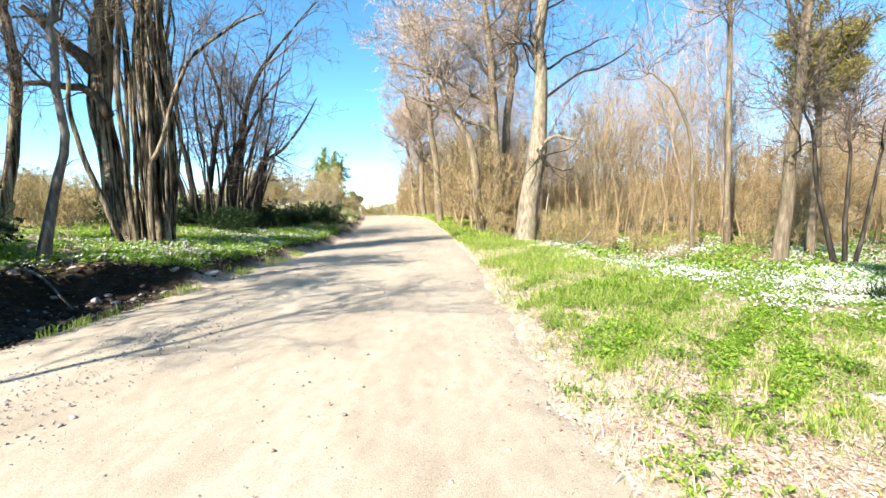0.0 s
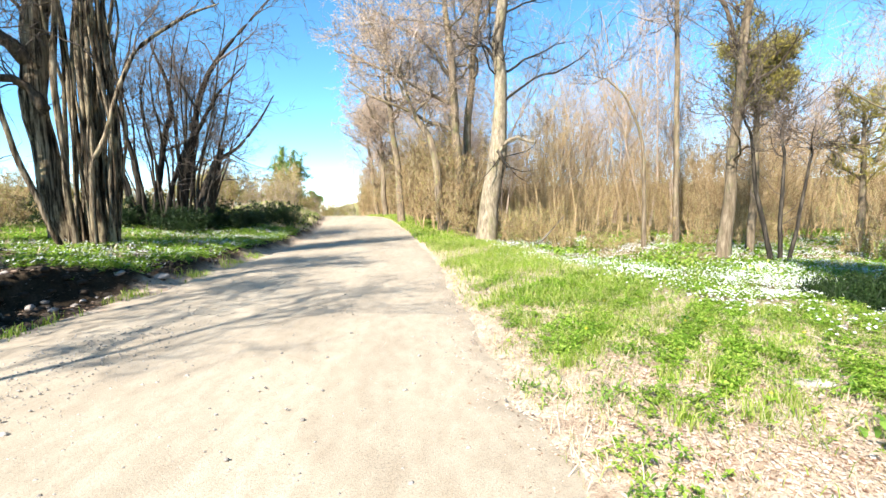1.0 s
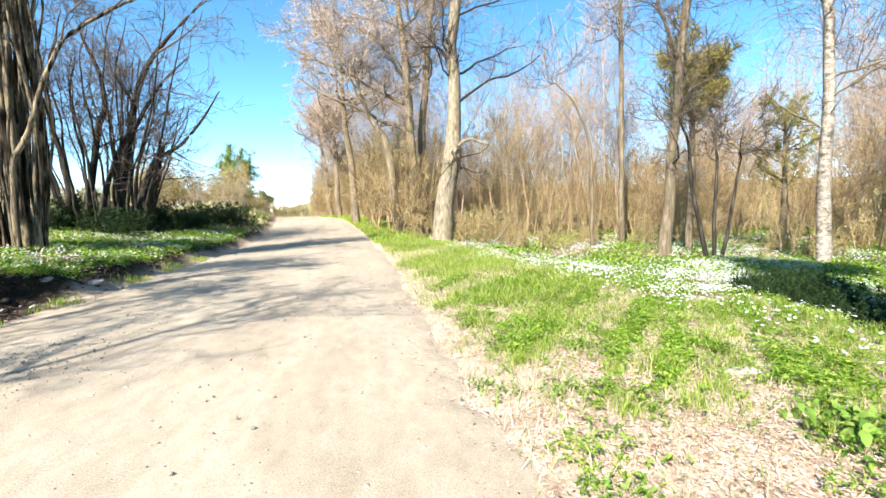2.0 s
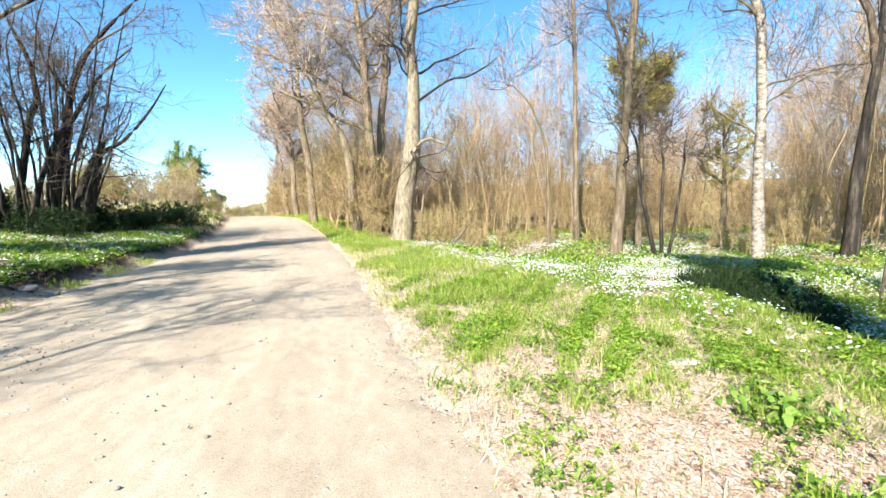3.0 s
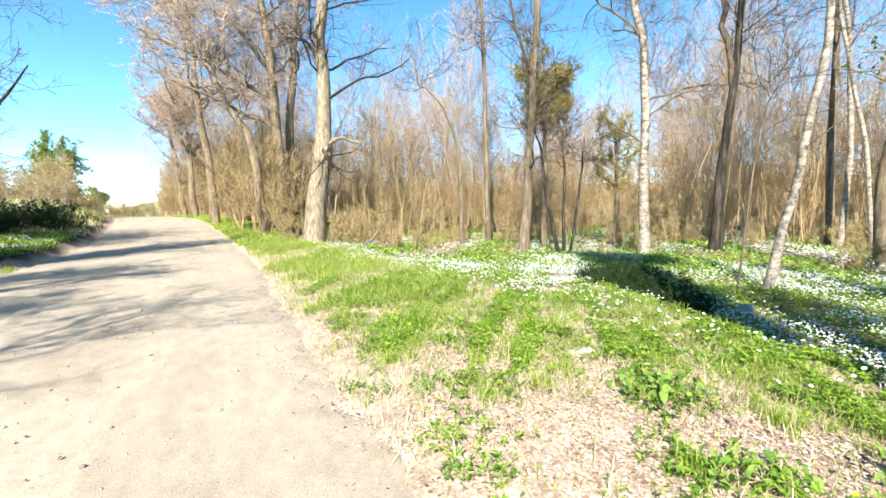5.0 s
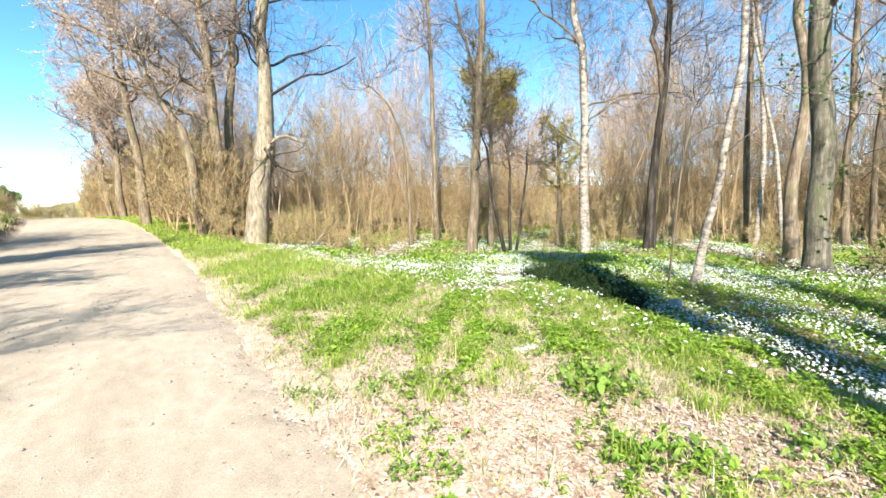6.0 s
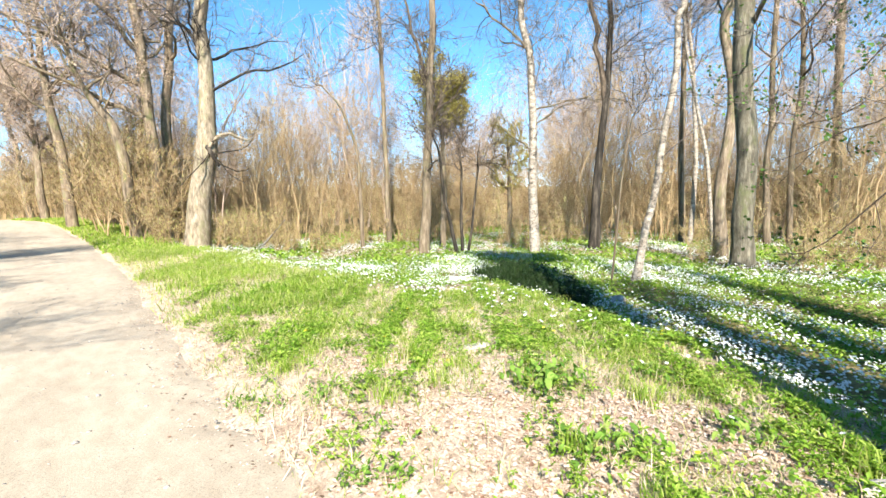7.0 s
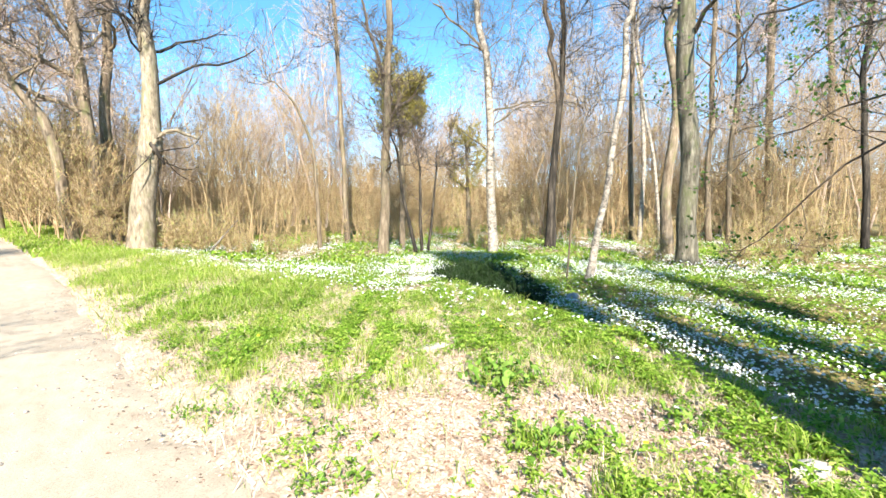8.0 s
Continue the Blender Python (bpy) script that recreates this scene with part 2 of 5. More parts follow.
def grow(rng, P, R, count, length, spread, k, start=0.3, up=0.3, wander=0.25, thin=0.55, end=0.25, stop=1.0, slim=0.035):
    """Children on the tubes P, R: count on each, as (P, R) of k points."""
    n, kp, _ = P.shape
    par = np.repeat(np.arange(n), count)
    t = rng.uniform(start, stop, len(par)) * (kp - 1) * 0.999
    i, f = t.astype(int), (t % 1)[:, None]
    i2 = np.minimum(i + 1, kp - 1)
    pos = P[par, i] * (1 - f) + P[par, i2] * f
    rad = R[par, i] * (1 - f[:, 0]) + R[par, i2] * f[:, 0]
    tan = unit(P[par, i2] - P[par, np.maximum(i2 - 1, 0)])
    side = unit(np.cross(tan, rng.normal(size=tan.shape)))
    ang = np.radians(rng.uniform(*spread, len(par)))[:, None]
    d = unit(tan * np.cos(ang) + side * np.sin(ang) + np.array([0, 0, up]) * rng.uniform(0.4, 1.2, (len(par), 1)))
    L = rng.uniform(*length, len(par))
    out = np.empty((len(par), k, 3))
    out[:, 0] = pos
    for j in range(1, k):
        d = unit(d + rng.normal(size=d.shape) * wander + np.array([0, 0, up * 0.25]))
        out[:, j] = out[:, j - 1] + d * (L / (k - 1))[:, None]
    r0 = np.minimum(rad * thin, L * slim)
    return out, r0[:, None] * np.linspace(1, end, k)[None]


def leaves_on(rng, P, count, size, flat=False):
    """Small folded leaves set along the tubes P: each two triangles."""
    n, k, _ = P.shape
    par = np.repeat(np.arange(n), count)
    t = rng.uniform(0.3, 1.0, len(par)) * (k - 1) * 0.999
    i, f = t.astype(int), (t % 1)[:, None]
    pos = P[par, i] * (1 - f) + P[par, np.minimum(i + 1, k - 1)] * f
    a = unit(rng.normal(size=pos.shape))
    b = unit(np.cross(a, rng.normal(size=pos.shape)))
    s = rng.uniform(*size, len(par))[:, None]
    c = np.cross(a, b)
    V = np.stack([pos, pos + s * (0.5 * a + 0.35 * b), pos + s * a + 0.1 * s * c, pos + s * (0.5 * a - 0.35 * b)], 1)
    base = np.arange(len(par))[:, None] * 4
    return V.reshape(-1, 3), np.concatenate([base + [0, 1, 2], base + [0, 2, 3]])


def smoothstep(a, b, v):
    k = np.clip((v - a) / (b - a), 0, 1)
    return k * k * (3 - 2 * k)


# ---------------------------------------------------------------- the lie of the land
def bend(y):
    """How far the road has swung to the left."""
    return -0.0025 * np.clip(y - 10, 0, 50) ** 2 - 0.2 * np.maximum(y - 60, 0)


def road_height(y):
    return 0.95 * smoothstep(20, 50, y) - 0.8 * smoothstep(56, 110, y)


EDGE_L, EDGE_R = -4.75, 0.82


def wavy(x, y):
    return (np.sin(1.7 * x + 0.6 * y + 1.0) * np.sin(1.3 * y - 0.5 * x) * 0.5 + np.sin(4.1 * x + 2.0) * np.sin(3.7 * y + 0.7 * x) * 0.22
            + np.sin(9.3 * x - 3.1 * y) * np.sin(8.1 * y + 2.2 * x) * 0.1)


def ditch_edge(y):
    return 4.15 + 0.36 * (y + 0.2) + 0.1 * np.maximum(y - 3.2, 0) ** 1.3


def shaded_bank(x, y):
    """The bare, overgrown far side of the ditch, coloured dark to paint its shade."""
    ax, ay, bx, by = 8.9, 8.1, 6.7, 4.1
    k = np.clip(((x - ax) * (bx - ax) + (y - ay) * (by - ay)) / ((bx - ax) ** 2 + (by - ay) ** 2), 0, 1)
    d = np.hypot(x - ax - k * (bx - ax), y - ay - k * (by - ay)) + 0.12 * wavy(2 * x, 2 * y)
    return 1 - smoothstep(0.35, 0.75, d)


def land(x, y):
    x, y = np.asarray(x, float), np.asarray(y, float)
    v = x - bend(y)
    zr = road_height(y)
    # right: verge, ditch and wood
    verge = 0.05 * smoothstep(0.8, 2.0, v) + 0.05 * np.sin(0.8 * y)*smoothstep(1, 3, v)
    e = x - ditch_edge(y)
    deep = 1 - smoothstep(5.0, 8.5, y)
    wood = -0.3
    right = verge + (wood - verge) * smoothstep(3.4, 8.0, v)
    cut = verge + 0.06 + (-0.7 - verge) * smoothstep(-0.06, 0.5, e) + 0.35 * smoothstep(0.75, 2.3, e)
    right = np.where(e > -0.06, right * (1 - deep) + cut * deep, right * (1 - deep) + (verge + 0.06 * smoothstep(-1.2, -0.1, e)) * deep)
    hollow = x - 8.7 - 0.1 * y
    right = right - 0.3 * smoothstep(-0.1, 0.3, hollow) * (1 - smoothstep(0.5, 1.8, hollow)) * (1 - smoothstep(1.0, 3.6, y))
    right = right + 0.055 * wavy(x, y) * smoothstep(0.9, 2.5, v)
    right = right + shaded_bank(x, y) * (0.1 + 0.16 * wavy(2.7 * x, 2.9 * y))
    # left: hollow, soil bank, rising field
    u = -v
    foot = 5.0 + 2.0 * (1 - smoothstep(7.2, 9.6, y)) * smoothstep(-2, 3, y)
    high = 0.25 + 0.25 * (1 - smoothstep(7.5, 10.5, y))
    left = -0.2 * smoothstep(4.8, 5.6, u) * (1 - smoothstep(7.2, 9.4, y)) * (1 - smoothstep(foot - 0.2, foot + 0.3, u))
    left = left + high * smoothstep(foot, foot + 0.5, u) + 0.1 * np.maximum(u - foot - 0.6, 0) * (1 - 0.55 * smoothstep(60, 160, u))
    left = left + 1.1 * np.exp(-((u - 9.0) / 3.0) ** 2 - ((y - 40) / 10.0) ** 2) * smoothstep(5, 6.5, u)
    left = left + 0.1 * wavy(x, y) * smoothstep(foot, foot + 0.6, u) + 0.13 * wavy(2.3 * x, 2.1 * y) * smoothstep(5.0, 5.6, u) * (1 - smoothstep(foot + 0.8, foot + 1.8, u))
    on_right = smoothstep(EDGE_R - 0.1, EDGE_R + 0.25, v)
    on_left = smoothstep(-EDGE_L - 0.1, -EDGE_L + 0.25, u)
    ridge = 14 * smoothstep(105, 240, np.hypot(x, y)) * smoothstep(15, 50, v)
    return ridge + zr * np.where(v > 8, 0.75, 1.0) + right * on_right + left * on_left - 0.07 * (1 - on_right) * (1 - on_left)


def zones(x, y):
    v = x - bend(y)
    e = x - ditch_edge(y)
    deep = 1 - smoothstep(5.0, 8.5, y)
    forest = np.maximum(smoothstep(3.5, 6.5, v + 0.6 * wavy(x, y)) * (1 - deep), smoothstep(-0.3, 0.3, e) * deep)
    u = -v
    foot = 5.0 + 2.0 * (1 - smoothstep(7.2, 9.6, y)) * smoothstep(-2, 3, y)
    field = np.maximum(smoothstep(foot + 5, foot + 9, u), smoothstep(70, 90, y))
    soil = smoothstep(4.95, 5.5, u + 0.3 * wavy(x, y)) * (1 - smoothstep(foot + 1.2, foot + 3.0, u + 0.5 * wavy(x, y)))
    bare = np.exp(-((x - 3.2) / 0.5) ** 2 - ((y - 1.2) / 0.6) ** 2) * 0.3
    # the last term paints the shade on the ditch bank as dark soil
    return forest, field, np.maximum(np.maximum(soil, bare), 0.9 * shaded_bank(x, y))


def axis_steps(near, step, far, growth):
    out, s, p = [], step, 0.0
    while p < far:
        out.append(p)
        if p > near:
            s *= growth
        p += s
    return np.array(out + [far])


def ground():
    right_steps, left_steps = axis_steps(14, 0.14, 900, 1.09), axis_steps(14, 0.16, 900, 1.09)
    xs = np.concatenate([-left_steps[:0:-1], right_steps])
    ys = np.concatenate([-axis_steps(2, 0.3, 600, 1.15)[:0:-1], axis_steps(16, 0.14, 1200, 1.06)])
    X, Y = np.meshgrid(xs, ys)
    Z = land(X, Y)
    nx, ny = len(xs), len(ys)
    i = np.arange(nx * ny).reshape(ny, nx)
    a, b, c, d = i[:-1, :-1], i[:-1, 1:], i[1:, 1:], i[1:, :-1]
    t = np.concatenate([np.stack([a, b, c], -1).reshape(-1, 3), np.stack([a, c, d], -1).reshape(-1, 3)])
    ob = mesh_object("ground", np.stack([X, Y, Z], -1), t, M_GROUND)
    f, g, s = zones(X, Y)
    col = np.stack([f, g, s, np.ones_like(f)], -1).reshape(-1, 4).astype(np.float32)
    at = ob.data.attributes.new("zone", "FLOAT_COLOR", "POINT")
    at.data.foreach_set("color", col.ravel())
    return tagged(ob, "woodland ground with straw verge, ditch and soil bank", "ground", kind="structure")


def road():
    ys = np.concatenate([-axis_steps(2, 0.4, 60, 1.15)[:0:-1], axis_steps(20, 0.12, 115, 1.04)])
    us = np.concatenate([[-0.22], np.linspace(0, 1, 34), [1.22]])
    Y, U = np.meshgrid(ys, us, indexing="ij")
    inner = np.clip(U, 0, 1)
    edge_wave = 0.12 * np.sin(0.9 * Y) * np.sin(0.37 * Y + 1) + 0.06 * np.sin(3.3 * Y) + 0.07 * np.sin(7.1 * Y) * np.sin(2.3 * Y + 0.5) + 0.03 * np.sin(11.0 * Y)
    X = bend(Y) + EDGE_L + (EDGE_R - EDGE_L) * inner + edge_wave * (2 * inner - 1) + np.sign(U - 0.5) * 0.35 * (np.abs(U - inner) > 0)
    rut = -0.018 * (np.exp(-((inner - 0.3) / 0.07) ** 2) + np.exp(-((inner - 0.68) / 0.07) ** 2))
    Z = road_height(Y) + 0.05 * (1 - (2 * inner - 1) ** 2) + rut + 0.006 * wavy(X * 2, Y * 2) - 0.1 * (np.abs(U - inner) > 0)
    ny, nx = X.shape
    i = np.arange(nx * ny).reshape(ny, nx)
    a, b, c, d = i[:-1, :-1], i[:-1, 1:], i[1:, 1:], i[1:, :-1]
    t = np.concatenate([np.stack([a, b, c], -1).reshape(-1, 3), np.stack([a, c, d], -1).reshape(-1, 3)])
    return tagged(mesh_object("road", np.stack([X, Y, Z], -1), t, M_ROAD), "pale sunlit gravel country road", "road", kind="structure")


ground()
road()

# ---------------------------------------------------------------- trees
def empty(name, at, label, category, group=""):
    ob = new(name)
    ob.location = at
    return tagged(ob, label, category, group)


def trunk_mesh(rng, points, k=22, sides=14, ridges=0.06, flare=1.25, deepen=0.25, wobble=0.0):
    """A trunk with a flared foot, set a little into the ground, and an uneven, ridged surface."""
    P, R = smooth_path(points, k)
    if wobble:
        u = np.linspace(0, 1, k)[:, None]
        P = P + wobble * np.minimum(u * 8, 1) * (np.sin(u * rng.uniform(9, 16, 3) + rng.uniform(0, 6, 3)) + 0.6 * np.sin(u * rng.uniform(22, 34, 3) + rng.uniform(0, 6, 3))) * np.array([1, 1, 0.2])
    P = np.vstack([P[0] - np.array([0, 0, deepen]), P])
    R = np.concatenate([[R[0]], R])
    h = np.linspace(0, 1, len(R))
    R = R * (1 + (flare - 1) * np.exp(-h * 14))
    V, t = tubes(P[None], R[None], sides)
    V = V.reshape(len(R), sides, 3)
    ph = rng.uniform(0, 6.28, 4)
    a = np.arange(sides) / sides * 2 * math.pi
    w = (np.sin(3 * a + ph[0])[None] * 0.5 + np.sin(5 * a + ph[1])[None] * np.cos(h * 9 + ph[2])[:, None] * 0.6 + rng.normal(size=(len(R), sides)) * 0.5)
    V = V + (V - P[:, None]) * (w * ridges)[..., None]
    return P, R, V.reshape(-1, 3), t


def tree(name, label, points, bark_mat, twig_mat=None, seed=1, limbs=(), top=4.0, n_limb=8, limb_len=(1.5, 3.5), start=0.45,
         density=1.0, category="tree", twig=0.006, up=0.35, buds=None, sides=14, group="", bud_size=(0.03, 0.07), spread=(35, 75), limb_mat=None,
         slim=0.024, reach=1.0, bud_count=1, pale=()):
    """A bare tree: trunk through the given (x, y, z, radius) places, going on above them, limbs, and a crown of fine twigs."""
    rng = np.random.default_rng(seed)
    pts = [tuple(p) for p in points]
    d = np.array(pts[-1][:3]) - np.array(pts[-2][:3])
    d = d / np.linalg.norm(d)
    d = unit(d + np.array([0, 0, 0.8]))
    r = pts[-1][3]
    if top:
        q = np.array(pts[-1][:3])
        pts += [(*(q + d * top * 0.5 + rng.normal(size=3) * 0.12), r * 0.65), (*(q + d * top), r * 0.15)]
    org = np.array([pts[0][0], pts[0][1], float(land(pts[0][0], pts[0][1]))])
    pts[0] = (*org, pts[0][3])
    root = empty(name, org, label, category, group)
    pts = [(*(np.array(p[:3]) - org), p[3]) for p in pts]
    P, R, V, t = trunk_mesh(rng, pts, sides=sides, wobble=min(0.045, 0.5 * pts[0][3]) + 0.03 * pts[0][3])
    mesh_object("trunk", V, t, bark_mat, root)
    stems = [(P[None, 1:], R[None, 1:])]
    big = []
    for lp in limbs:
        lP, lR = smooth_path([(*(np.array(p[:3]) - org), p[3]) for p in lp], 9)
        lP[1:-1] += rng.normal(size=(7, 3)) * 0.012 * np.linalg.norm(lP[-1] - lP[0])
        near = P[np.argmin(np.linalg.norm(P - lP[0], axis=1))]
        lP = np.vstack([near[None] * 0.85 + lP[:1] * 0.15, lP])
        lR = np.concatenate([lR[:1], lR])
        big.append((lP[None], lR[None], M_OAK if len(big) in pale else limb_mat or M_BRANCH))
    if n_limb:
        lP, lR = grow(rng, *stems[0], n_limb, limb_len, spread, 9, start=start, up=up, wander=0.26, thin=0.6, slim=slim)
        big.append((lP, lR, limb_mat or M_BRANCH))
    chunks, tips = [], []
    nb = lambda n: max(1, int(round(n * density)))
    for bP, bR, wood in big:
        aP, aR = grow(rng, bP, bR, nb(6), (0.6 * reach, 1.9 * reach), (25, 65), 6, start=0.2, up=0.2, wander=0.3, slim=0.016)
        cP, cR = grow(rng, aP, aR, nb(5), (0.35 * reach, reach), (25, 65), 4, start=0.2, up=0.15, wander=0.3, slim=0.014)
        tP, tR = grow(rng, cP, cR, nb(5), (0.18, 0.55 * reach), (20, 60), 2, start=0.2, up=0.15, wander=0.3)
        aR, cR, tR = np.maximum(aR, twig * 1.7), np.maximum(cR, twig * 1.1), np.maximum(tR, twig * 0.7)
        tR[:, -1] *= 0.3
        side_count = len(aP) // len(bP)
        for j in range(len(bP)):
            own = slice(j * side_count, (j + 1) * side_count)
            mesh_object("limb", *joined([tubes(bP[j:j + 1], bR[j:j + 1], 8), tubes(aP[own], aR[own], 4)]), wood, root)
        chunks += [tubes(cP, cR, 3), tubes(tP, tR, 3)]
        tips.append(tP)
    sP, sR = grow(rng, *stems[0], nb(9), (0.3, 1.1), (40, 80), 4, start=0.12, up=0.2, wander=0.25)
    sR = np.maximum(np.minimum(sR, 0.014), twig)
    wP, wR = grow(rng, sP, sR, nb(4), (0.15, 0.4), (25, 60), 3, start=0.3, up=0.1)
    chunks += [tubes(sP, sR, 3), tubes(wP, np.maximum(wR, twig * 0.7), 3)]
    tips.append(wP)
    V, t = joined(chunks)
    mesh_object("crown", V, t, twig_mat or M_TWIG, root, "fine leafless twigs")
    if buds:
        V, t = joined([leaves_on(rng, p, bud_count, bud_size) for p in tips])
        mesh_object("leaves", V, t, buds, root, "small opening spring leaves")
    return root


tree("oak_tree", "large pale-barked oak with a kinked trunk beside the verge",
     [(3.95, 21.48, 0.1, 0.47), (4.3, 21.4, 2.6, 0.43), (4.5, 21.4, 4.2, 0.43), (4.56, 21.38, 6.0, 0.33), (4.6, 21.37, 8.75, 0.28), (4.58, 21.38, 10.05, 0.26)],
     M_OAK, M_TWIG_DARK, 3, top=7, n_limb=12, limb_len=(1.5, 4.5), start=0.5, density=1.05, reach=1.1, slim=0.018, sides=18, spread=(45, 85), up=0.2, limb_mat=M_DARK, pale=(1,), limbs=[
         [(4.75, 21.2, 6.7, 0.07), (5.95, 21.0, 7.6, 0.055), (7.3, 20.7, 8.0, 0.045), (8.6, 20.4, 8.85, 0.02)],
         [(4.5, 20.9, 4.25, 0.09), (4.85, 20.8, 4.78, 0.08), (5.4, 20.6, 4.87, 0.07), (6.1, 20.5, 4.65, 0.03)],
         [(4.45, 20.9, 4.3, 0.1), (4.63, 20.85, 3.95, 0.09), (4.84, 20.8, 3.5, 0.05)],
         [(4.4, 21.3, 8.4, 0.1), (4.15, 21.4, 8.95, 0.08), (3.85, 21.5, 9.3, 0.07), (3.1, 21.6, 9.35, 0.04)]])

tree("leaning_tree", "grey tree leaning over the verge with rising limbs",
     [(2.3, 26.76, 0.5, 0.25), (1.85, 26.8, 4.34, 0.23), (1.44, 26.83, 5.92, 0.2), (0.6, 26.9, 7.4, 0.12)],
     M_ALDER, M_TWIG, 4, limb_mat=M_ALDER, top=3, n_limb=12, limb_len=(2.0, 4.5), start=0.4, density=1.3, spread=(30, 70), bud_size=(0.045, 0.1), buds=M_CATKIN, twig=0.0095, reach=1.4, bud_count=2, slim=0.018)
tree("alder_tree", "tall brown roadside tree with spreading bare crown",
     [(3.5, 27.65, 0.5, 0.27), (3.32, 27.67, 5.37, 0.26), (3.02, 27.71, 9.06, 0.24), (2.82, 27.73, 11.6, 0.21)],
     M_ALDER, M_TWIG, 5, limb_mat=M_ALDER, top=5, n_limb=18, limb_len=(2.5, 6.5), start=0.35, density=1.15, spread=(35, 85), bud_size=(0.045, 0.1), buds=M_CATKIN, twig=0.0095, reach=1.5, bud_count=2, slim=0.016, up=0.2, limbs=[
         [(3.1, 27.7, 8.0, 0.13), (0.8, 28.0, 9.3, 0.11), (-1.6, 28.2, 10.4, 0.08), (-4.2, 28.5, 11.4, 0.03)],
         [(3.2, 27.7, 6.3, 0.12), (1.0, 28.0, 7.5, 0.1), (-1.4, 28.2, 8.3, 0.07), (-3.4, 28.4, 9.6, 0.03)],
         [(3.0, 27.7, 9.5, 0.12), (1.5, 28.0, 11.5, 0.09), (-0.5, 28.2, 13.0, 0.06), (-2.5, 28.4, 13.8, 0.03)]])
tree("alder_tree", "tall brown roadside tree with upright twiggy limbs",
     [(4.3, 29.0, 0.4, 0.26), (4.1, 28.9, 6.7, 0.24), (4.4, 28.9, 10.2, 0.22), (4.6, 28.9, 12.4, 0.19)],
     M_ALDER, M_TWIG, 6, limb_mat=M_ALDER, top=5, n_limb=16, limb_len=(2.0, 5.0), start=0.35, density=1.25, bud_size=(0.045, 0.1), buds=M_CATKIN, twig=0.0095, reach=1.4, bud_count=2, slim=0.018)
tree("alder_tree", "broad roadside tree reaching out over the road",
     [(-0.3, 37.0, 0.6, 0.3), (-0.6, 37.0, 5.0, 0.26), (-1.0, 37.1, 9.0, 0.22), (-1.2, 37.2, 12.0, 0.15)],
     M_ALDER, M_TWIG, 7, limb_mat=M_ALDER, top=4, n_limb=18, limb_len=(3.0, 6.5), start=0.3, density=1.15, spread=(40, 85), bud_size=(0.04, 0.09), buds=M_CATKIN, twig=0.0115, reach=1.5, bud_count=2, slim=0.018, up=0.2)
tree("alder_tree", "rounded bare roadside tree near the crest",
     [(-2.2, 50.0, 0.8, 0.3), (-2.4, 50.0, 5.0, 0.25), (-2.5, 50.0, 9.0, 0.14)],
     M_ALDER, M_TWIG, 8, limb_mat=M_ALDER, top=3, n_limb=20, limb_len=(2.5, 5.0), start=0.25, density=1.25, spread=(35, 80), bud_size=(0.05, 0.1), buds=M_CATKIN, twig=0.013, reach=1.3, bud_count=2)
tree("alder_tree", "broad pinkish bare tree leaning over the crest of the road",
     [(-3.7, 60.0, 0.8, 0.3), (-4.1, 60.0, 5.0, 0.26), (-4.6, 60.0, 9.5, 0.16)],
     M_ALDER, M_TWIG, 41, limb_mat=M_ALDER, top=3.5, n_limb=24, limb_len=(2.5, 5.0), start=0.22, density=1.25, spread=(40, 85), bud_size=(0.07, 0.14), buds=M_CATKIN, twig=0.014, reach=1.3, bud_count=2)
tree("young_tree", "thin curved sapling in the wood",
     [(10.77, 19.11, -0.3, 0.1), (10.65, 19.18, 3.81, 0.075), (10.15, 19.46, 6.13, 0.055), (9.32, 19.91, 7.34, 0.035)],
     M_GREY, M_TWIG_DARK, 9, top=0.8, n_limb=6, limb_len=(0.8, 2.0), start=0.5, density=0.7, sides=9)
tree("young_tree", "slim straight tree in the wood",
     [(14.03, 21.83, -0.3, 0.15), (13.93, 21.89, 5.51, 0.13), (13.75, 22.01, 10.13, 0.11), (13.7, 22.04, 13.12, 0.1)],
     M_GREY, M_TWIG, 10, top=6, slim=0.016, reach=1.4, twig=0.009, n_limb=24, limb_len=(0.9, 2.4), start=0.35, density=0.9, sides=10)
tree("ash_tree", "brown-barked ash with a dark scarred lower trunk",
     [(11.13, 14.56, -0.3, 0.23), (11.21, 14.5, 2.32, 0.18), (11.3, 14.43, 4.82, 0.14), (11.44, 14.33, 7.7, 0.135), (11.5, 14.28, 9.87, 0.125)],
     M_GREY, M_TWIG_DARK, 11, top=5, n_limb=16, limb_len=(1.0, 3.0), start=0.2, density=1.0, slim=0.018, twig=0.007, buds=M_OLIVE_BUD, bud_size=(0.02, 0.05), limbs=[
         [(11.35, 14.4, 6.6, 0.08), (11.1, 14.6, 7.6, 0.07), (10.8, 14.8, 8.8, 0.06), (10.6, 15.0, 10.0, 0.04)]])
for j, (x, y, lx, ly, h, r) in enumerate([(12.03, 13.5, -0.55, 0.5, 3.8, 0.08), (12.2, 13.35, -0.05, 0.05, 3.4, 0.07), (12.35, 13.2, 0.3, -0.25, 3.0, 0.06)]):
    tree("young_tree", "dark slender stem of a woodland clump", [(x, y, -0.3, r), (x + 0.6 * lx, y + 0.6 * ly, h * 0.5, r * 0.85), (x + lx, y + ly, h, r * 0.6)],
         M_DARK, M_TWIG_DARK, 20 + j, top=1.2, n_limb=6, limb_len=(0.6, 1.5), start=0.4, density=0.8, sides=8, group="clump stems")
